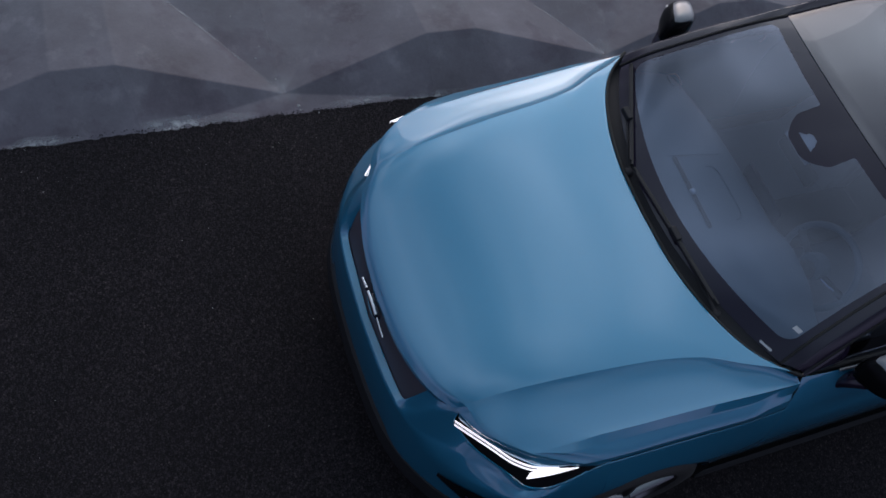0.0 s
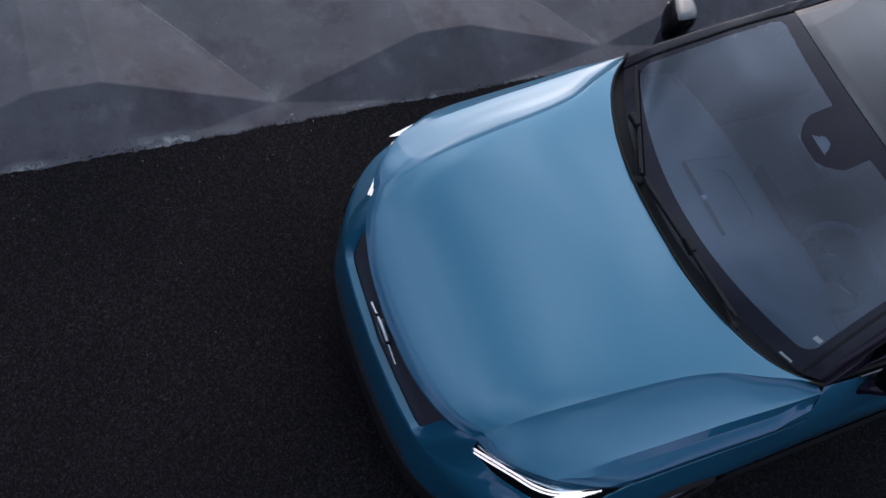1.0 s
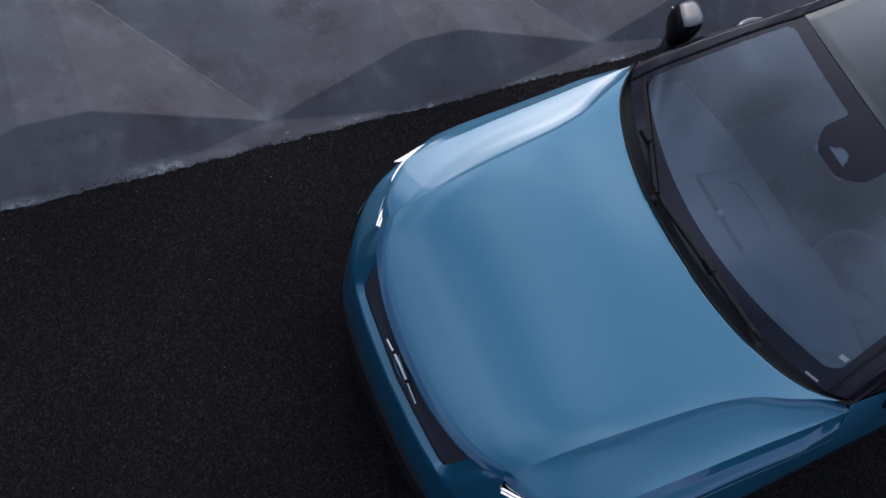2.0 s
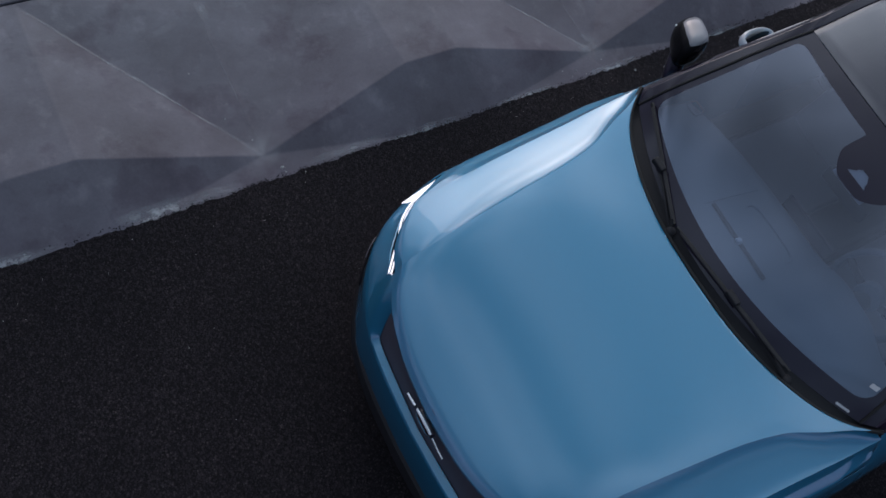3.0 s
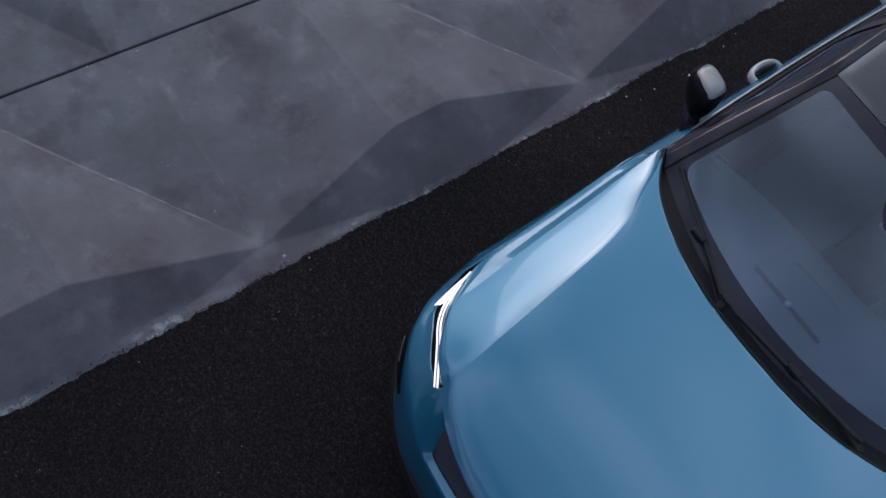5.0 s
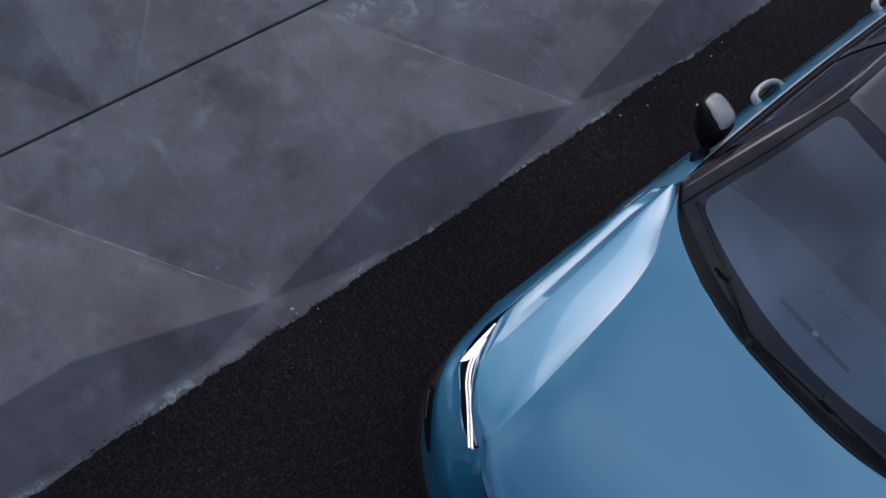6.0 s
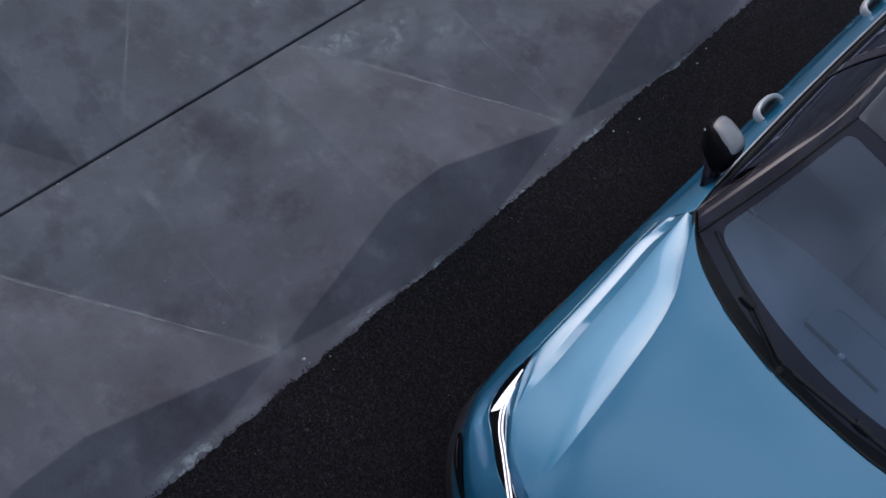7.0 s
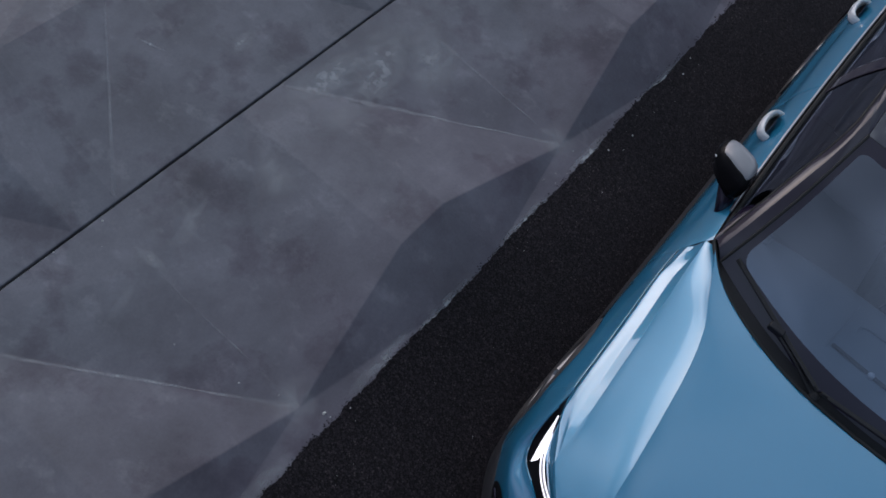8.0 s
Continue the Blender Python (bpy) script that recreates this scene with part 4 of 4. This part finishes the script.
def build_mirror(side):
    mirror = new("door_mirror")
    mirror.parent = car
    tagged(mirror, "rounded gloss black door mirror with a pale cap on a short stalk")
    power = 2.9

    def cap(q, grow=0.0):
        """From a rounded block of half-width one to the housing's place."""
        f = Vector([0.5 + 0.5 * c * (1 + grow) for c in q])
        x = mix(mix(1.585, 1.690, f.y), mix(1.775, 1.850, f.y), f.x) + 0.034 * f.z * (1 - f.x)
        y = mix(0.850, 1.046, f.y) - 0.012 * abs(2 * f.z - 1) * f.y
        return Vector((x, y, mix(mix(1.030, 1.058, f.y), mix(1.212, 1.168, f.y), f.z)))

    def on_block(d):
        k = sum(abs(c) ** power for c in d) ** (-1 / power)
        return [c * k for c in d]

    rows = []
    for a in steps(0, math.pi, 25):
        rows.append([cap(on_block((math.sin(a) * math.cos(b), math.sin(a) * math.sin(b), math.cos(a)))) for b in steps(0, 2 * math.pi, 41)])
    sheet("housing", rows, CAP, mirror, "black mirror housing", side=side, sharp=80)
    # pale shell over the upper rear of the housing
    rows = []
    for u in steps(-1, 1, 21):
        row = []
        for w in steps(-1, 1, 21):
            q, r = u * math.sqrt(1 - w * w * 0.30), w * math.sqrt(1 - u * u * 0.30)
            x, y = 0.06 + 0.84 * q, 0.02 + 0.88 * r
            z = max(1 - abs(x) ** power - abs(y) ** power, 0.02) ** (1 / power)
            rim = max(abs(u), abs(w)) ** 8
            row.append(cap((x, y, z), 0.022 - 0.03 * rim))
        rows.append(row)
    sheet("cap_shell", rows, CAP_PANEL, mirror, "pale grey cap shell", side=side, sharp=60)
    rows = []
    for u in steps(-1, 1, 11):
        row = []
        for w in steps(-1, 1, 9):
            y, z = 0.62 * u * math.sqrt(1 - w * w * 0.3), 0.58 * w * math.sqrt(1 - u * u * 0.3)
            row.append(cap(((1 - abs(y) ** power - abs(z) ** power) ** (1 / power), y, z), 0.012))
        rows.append(row)
    sheet("mirror_glass", rows, MIRROR, mirror, side=side, sharp=80)
    stalk = [(1.640, 0.862, 0.960), (1.642, 0.872, 1.00), (1.655, 0.890, 1.035), (1.680, 0.915, 1.065)]
    tube("stalk", stalk, 0.040, GLOSS, mirror, "", side, 12, 0.7)
    tube("indicator", [cap(on_block((-0.62, r, 0.10)), 0.01) for r in steps(0.66, 0.80, 6)], 0.0035, SATIN, mirror, "thin pale indicator strip", side, 6)


for side in (1, -1):
    build_mirror(side)


def build_wiper(pivot, elbow, tip, end):
    """Arm from the pivot to the elbow; the blade runs through tip and end."""
    wiper = new("windscreen_wiper")
    wiper.parent = car
    tagged(wiper, "black windscreen wiper at rest on the glass")
    p, e, t, q = (Vector(k) for k in (pivot, elbow, tip, end))
    tube("arm", [p.lerp(e, s) + Vector((0, 0, 0.010 + 0.012 * math.sin(math.pi * s))) for s in steps(0, 1, 12)], 0.011, PLASTIC, wiper, "", 1, 8, 0.6, lambda s: 1.0 - 0.5 * s)
    tube("pivot_cap", [p + Vector((0, 0, z)) for z in (-0.02, 0.0, 0.016, 0.022)], 0.020, PLASTIC, wiper, "", 1, 14, 1.0, lambda s: 1.0 if s < 0.7 else 0.7)
    tube("blade", [t.lerp(q, s) + Vector((0, 0, 0.016)) for s in steps(0, 1, 16)], 0.0085, RUBBER, wiper, "", 1, 6, 1.2)
    tube("spoiler", [t.lerp(q, s) + Vector((-0.008, 0, 0.024)) for s in steps(0.04, 0.96, 16)], 0.0065, PLASTIC, wiper, "", 1, 6, 0.5)
    block("adapter", (e.x - 0.014, e.y - 0.032, e.z + 0.008), (e.x + 0.014, e.y + 0.032, e.z + 0.034), PLASTIC, wiper, "", 0.005)


build_wiper((1.120, 0.195, 1.070), (1.218, 0.452, 1.108), (1.128, 0.205, 1.098), (1.368, 0.715, 1.108))
build_wiper((1.188, -0.500, 1.060), (1.158, -0.150, 1.098), (1.190, -0.480, 1.092), (1.132, 0.190, 1.096))


# cabin
def build_cabin():
    rows = []
    for a in steps(-1, 1, 50):
        y = a * 0.72
        front = windscreen_point(a * 0.96, 0.06) + Vector((0, 0, -0.045))
        back = Vector((1.690 - 0.05 * abs(a) ** 3, y, 1.022 - 0.03 * a * a))
        # raised binnacle before the driver
        hump = math.exp(-((y + 0.37) / 0.17) ** 4) * 0.045
        row = []
        for s in steps(0, 1, 16):
            p = front.lerp(back, s)
            row.append(p + Vector((0, 0, hump * ease(0.25, 0.6, s) + 0.012 * math.sin(math.pi * s))))
        lastp = row[-1]
        row += [lastp + Vector((0.025, 0, -0.02)), lastp + Vector((0.03, 0, -0.07)), lastp + Vector((-0.04, 0, -0.16)), lastp + Vector((-0.06, 0, -0.42))]
        rows.append(row)
    dash = sheet("dashboard", rows, CABIN, car, "grey moulded dashboard", sharp=40, thick=0.006)
    def squircle(x, y, hx, hy, z, n=33):
        out = []
        for a in steps(0, 2 * math.pi, n):
            c, s = math.cos(a), math.sin(a)
            out.append((x + hx * math.copysign(abs(c) ** 0.5, c), y + hy * math.copysign(abs(s) ** 0.5, s), z))
        return out

    tube("speaker_ring", squircle(1.628, 0.672, 0.028, 0.034, 1.020), 0.004, CABIN, dash, "pale corner vent ring", 1, 6)
    # broken slot under the glass, a seam, and a shallow tray before the passenger
    for y0, y1 in ((0.232, 0.066), (0.034, -0.130)):
        tube("defroster_gap", [(1.378 - 0.024 * (0.226 - y), y, 1.066) for y in steps(y0, y1, 12)], 0.010, CABIN_DARK, dash, "dark slot", 1, 6, 0.5)
    tube("light_sensor", [(1.373, 0.050, 1.062 + z) for z in (0.0, 0.010, 0.015, 0.018)], 0.014, LABEL, dash, "small pale sensor dome", 1, 14, 1.0, lambda t: (1.0, 1.0, 0.8, 0.4)[round(t * 3)])
    tube("dash_seam", [(mix(1.317, 1.61, t), mix(0.253, 0.211, t), 1.060 + 0.004 * math.sin(math.pi * t)) for t in steps(0, 1, 12)], 0.003, CABIN, dash, "fine seam", 1, 6)
    tube("tray_rim", squircle(1.515, 0.03, 0.055, 0.14, 1.045), 0.005, CABIN, dash, "rim of a shallow tray", 1, 6)
    tube("column_stalk", [(1.767, -0.455, 1.03), (1.793, -0.52, 1.034)], 0.004, CHROME, dash, "bright column stalk", 1, 6)
    rows = [[Vector((1.72, y, z)) for z in steps(0.93, 1.07, 3)] for y in steps(-0.15, 0.13, 3)]
    sheet("display", rows, GLOSS, dash, "dark central display", thick=0.012)
    # steering wheel
    wheel = new("steering_wheel")
    wheel.parent = car
    tagged(wheel, "black steering wheel")
    c, tilt = Vector((1.865, -0.365, 0.945)), radians(24)
    ring = [c + Vector((math.sin(tilt) * math.sin(a), math.cos(a), math.cos(tilt) * math.sin(a))) * 0.183 for a in steps(0, 2 * math.pi, 49)]
    tube("rim", ring, 0.016, CABIN, wheel, "", 1, 10)
    for a in (math.radians(8), math.radians(172), math.radians(270)):
        e = c + Vector((math.sin(tilt) * math.sin(a), math.cos(a), math.cos(tilt) * math.sin(a))) * 0.175
        tube("spoke", [c.lerp(e, s) + Vector((-0.02 * (1 - s), 0, 0)) for s in steps(0, 1, 6)], 0.020, CABIN_DARK, wheel, "", 1, 8, 0.5)
    tube("hub", [c + Vector((-0.05 + 0.06 * s, 0, 0.02 - 0.02 * s)) for s in steps(0, 1, 5)], 0.062, CABIN, wheel, "", 1, 16, 0.9)
    tube("column", [c + Vector((-0.30 + 0.28 * s, 0, -0.10 + 0.1 * s)) for s in steps(0, 1, 5)], 0.045, CABIN_DARK, wheel, "", 1, 12)
    # seats
    for side in (1, -1):
        seat = new("front_seat")
        seat.parent = car
        tagged(seat, "grey fabric front seat")
        y0, y1 = 0.37 - 0.25, 0.37 + 0.25
        block("cushion", (2.02, y0, 0.46), (2.52, y1, 0.62), CLOTH, seat, "", 0.04, side, lambda p, f: (p.x, p.y, p.z + 0.03 * math.sin(math.pi * f.y) * -1 * f.z))
        block("backrest", (2.44, y0, 0.58), (2.58, y1, 1.12), CLOTH, seat, "", 0.045, side, lambda p, f: (p.x + 0.18 * f.z, mix(p.y, 0.37, 0.18 * f.z), p.z))
        block("headrest", (2.63, 0.37 - 0.13, 1.15), (2.74, 0.37 + 0.13, 1.33), CLOTH, seat, "", 0.04, side, lambda p, f: (p.x + 0.04 * f.z, mix(p.y, 0.37, 0.2 * f.z), p.z))
    bench = new("rear_bench")
    bench.parent = car
    tagged(bench, "grey rear bench seat")
    block("cushion", (2.95, -0.62, 0.46), (3.42, 0.62, 0.62), CLOTH, bench, "", 0.04)
    block("backrest", (3.36, -0.62, 0.60), (3.50, 0.62, 1.15), CLOTH, bench, "", 0.045, 1, lambda p, f: (p.x + 0.18 * f.z, p.y, p.z))
    block("centre_console", (1.72, -0.11, 0.40), (2.50, 0.11, 0.72), CABIN_DARK, car, "black console between the seats", 0.03)
    block("floor_pan", (0.30, -0.74, 0.20), (4.2, 0.74, 0.34), CABIN_DARK, car, "dark underbody", 0.02)
    block("bulkhead", (0.45, -0.60, 0.34), (1.42, 0.60, 0.76), CABIN_DARK, car, "dark engine bay", 0.03)
    # sensor bracket and inner mirror
    p = windscreen_point(0, 0.76)
    rows = [[windscreen_point(a, v) + Vector((0.004, 0, -0.016)) for a in steps(-0.125, 0.125, 5)] for v in steps(0.70, 0.84, 5)]
    sheet("sensor_housing", rows, SENSOR, car, "grey sensor housing behind the glass", sharp=40, thick=0.012)
    block("inner_mirror", (p.x + 0.02, -0.12, p.z - 0.165), (p.x + 0.05, 0.12, p.z - 0.095), CABIN_DARK, car, "black interior mirror", 0.014)
    # stickers in the lower corner of the glass
    for a0, v0, da, dv in ((-0.925, 0.150, 0.020, 0.011), (-0.90, 0.012, 0.034, 0.005)):
        rows = [[windscreen_point(a0 + da * i, v0 + dv * j) + Vector((0, 0, 0.0025)) for i in (-1, 0, 1)] for j in (-1, 0, 1)]
        sheet("sticker", rows, LABEL, car, "small pale sticker on the windscreen", flip=True)


build_cabin()


# wheels
def build_wheel(x, side):
    wheel = new("wheel")
    wheel.parent = car
    wheel.location = (x, side * (0.846 if x < 2 else 0.83), 0.34)
    tagged(wheel, "black tyre on a dark five-spoke alloy rim")
    prof = [(0.235, -0.10), (0.27, -0.112), (0.315, -0.108), (0.336, -0.088), (0.34, -0.03), (0.34, 0.03), (0.336, 0.088), (0.315, 0.108), (0.27, 0.112), (0.235, 0.10)]
    rows = [[Vector((math.cos(a) * r, w, math.sin(a) * r)) for r, w in prof] for a in steps(0, 2 * math.pi, 49)]
    sheet("tyre", rows, TYRE, wheel, "", sharp=40)
    prof = [(0.236, -0.09), (0.225, -0.05), (0.215, 0.04), (0.232, 0.098), (0.240, 0.104)]
    rows = [[Vector((math.cos(a) * r, w * side, math.sin(a) * r)) for r, w in prof] for a in steps(0, 2 * math.pi, 49)]
    sheet("rim", rows, ALLOY, wheel, "", sharp=40)
    for k in range(5):
        a = 2 * math.pi * k / 5 + 0.3
        tube("spoke", [(math.cos(a) * r, side * (0.085 - 0.02 * (r / 0.23)), math.sin(a) * r) for r in (0.02, 0.10, 0.18, 0.232)], 0.032, ALLOY, wheel, "", 1, 8, 0.6)
    tube("hub", [(0, side * w, 0) for w in (-0.05, 0.06, 0.09)], 0.055, ALLOY, wheel, "", 1, 16)


for side in (1, -1):
    for x in (ARCH_X, REAR_X):
        build_wheel(x, side)
        # inner arch
        rows = [[Vector((x + math.cos(a) * (ARCH_R + 0.002), y, ARCH_Z + math.sin(a) * (ARCH_R + 0.002))) for y in (0.60, 0.80, 0.945)] for a in steps(-0.1, math.pi + 0.1, 25)]
        sheet("wheel_arch", rows, PLASTIC, car, "black arch liner", side=side)


# tail
def build_tail():
    def outline(z_c, x_c, half, bow, n=17):
        return [Vector((x_c - bow * abs(a) ** 2.2, a * half, z_c)) for a in steps(-1, 1, n)]
    rows = [outline(1.41, 4.06, 0.54, 0.05), outline(1.30, 4.16, 0.58, 0.06), outline(1.15, 4.27, 0.63, 0.07)]
    sheet("rear_window", rows, DARKGLASS, car, "dark rear window", flip=True)
    rows = [outline(1.16, 4.265, 0.70, 0.09), outline(1.10, 4.33, 0.73, 0.10), outline(0.98, 4.36, 0.76, 0.10), outline(0.78, 4.36, 0.79, 0.10), outline(0.66, 4.34, 0.80, 0.10)]
    sheet("tailgate", rows, PAINT, car, "blue tailgate", flip=True, thick=0.004)
    rows = [outline(0.66, 4.38, 0.82, 0.14), outline(0.60, 4.42, 0.83, 0.15), outline(0.45, 4.42, 0.83, 0.15), outline(0.30, 4.36, 0.82, 0.14), outline(0.22, 4.25, 0.80, 0.12)]
    sheet("rear_bumper", rows, PLASTIC, car, "black rear bumper", flip=True, thick=0.004)
    for side in (1, -1):
        block("tail_lamp", (4.20, 0.56, 0.90), (4.345, 0.80, 1.00), TAIL, car, "red tail lamp", 0.02, side)


build_tail()


# ---- pale chips scattered over asphalt edge and paving ----
def build_chips():
    verts, faces = [], []
    rng = random.Random(7)
    spots = [(0.146, 1.596, 0.010), (0.244, 1.526, 0.007), (2.31, 1.447, 0.012), (2.50, 1.402, 0.010), (3.11, 1.422, 0.011), (3.25, 1.454, 0.009), (-0.007, 1.968, 0.006), (-0.072, 2.297, 0.006), (0.071, 1.80, 0.006), (0.128, 2.972, 0.008), (-0.13, 3.0, 0.007)]
    spots += [(rng.uniform(-2, 4), rng.uniform(1.3, 1.6), rng.uniform(0.002, 0.005)) for _ in range(70)]
    spots += [(rng.uniform(-2, 4), rng.uniform(1.6, 3.9), rng.uniform(0.002, 0.004)) for _ in range(60)]
    spots += [(rng.uniform(-2, 1), rng.uniform(-1.5, 1.4), rng.uniform(0.002, 0.004)) for _ in range(60)]
    for x, y, r in spots:
        n = len(verts)
        turn = rng.uniform(0, 6)
        z = 0.005
        for k in range(5):
            a = turn + 2 * math.pi * k / 5
            s = r * rng.uniform(0.7, 1.3)
            verts.append((x + math.cos(a) * s, y + math.sin(a) * s * 0.7, z - 0.004))
        verts.append((x, y, z + r * 0.7))
        for k in range(5):
            faces.append((n + k, n + (k + 1) % 5, n + 5))
    ob = new("stone_chips", mesh_of("stone_chips", verts, faces, CHIP, False))
    tagged(ob, "tiny pale stone chips strewn along the asphalt edge", "gravel", kind="stuff")


build_chips()


def build_crumbs():
    """Loose asphalt crumbs along the ragged edge."""
    rng = random.Random(11)
    verts, faces = [], []
    for _ in range(1100):
        x = rng.uniform(-2.5, 4.5)
        y = edge_y(x) + rng.gauss(0.001, 0.007)
        r = rng.uniform(0.0015, 0.0050)
        n, turn = len(verts), rng.uniform(0, 6)
        z = surface_z(x, y - drift(x, y)) if y > edge_y(x) else 0.004
        for k in range(4):
            a = turn + math.pi * k / 2
            q = r * rng.uniform(0.7, 1.4)
            verts.append((x + math.cos(a) * q, y + math.sin(a) * q, z - 0.001))
        verts.append((x + rng.uniform(-r, r) * 0.3, y, z + r * rng.uniform(0.8, 1.5)))
        faces += [(n + k, n + (k + 1) % 4, n + 4) for k in range(4)]
    ob = new("asphalt_crumbs", mesh_of("asphalt_crumbs", verts, faces, ASPHALT, False))
    tagged(ob, "loose dark asphalt crumbs along the ragged edge", "gravel", kind="stuff")


build_crumbs()
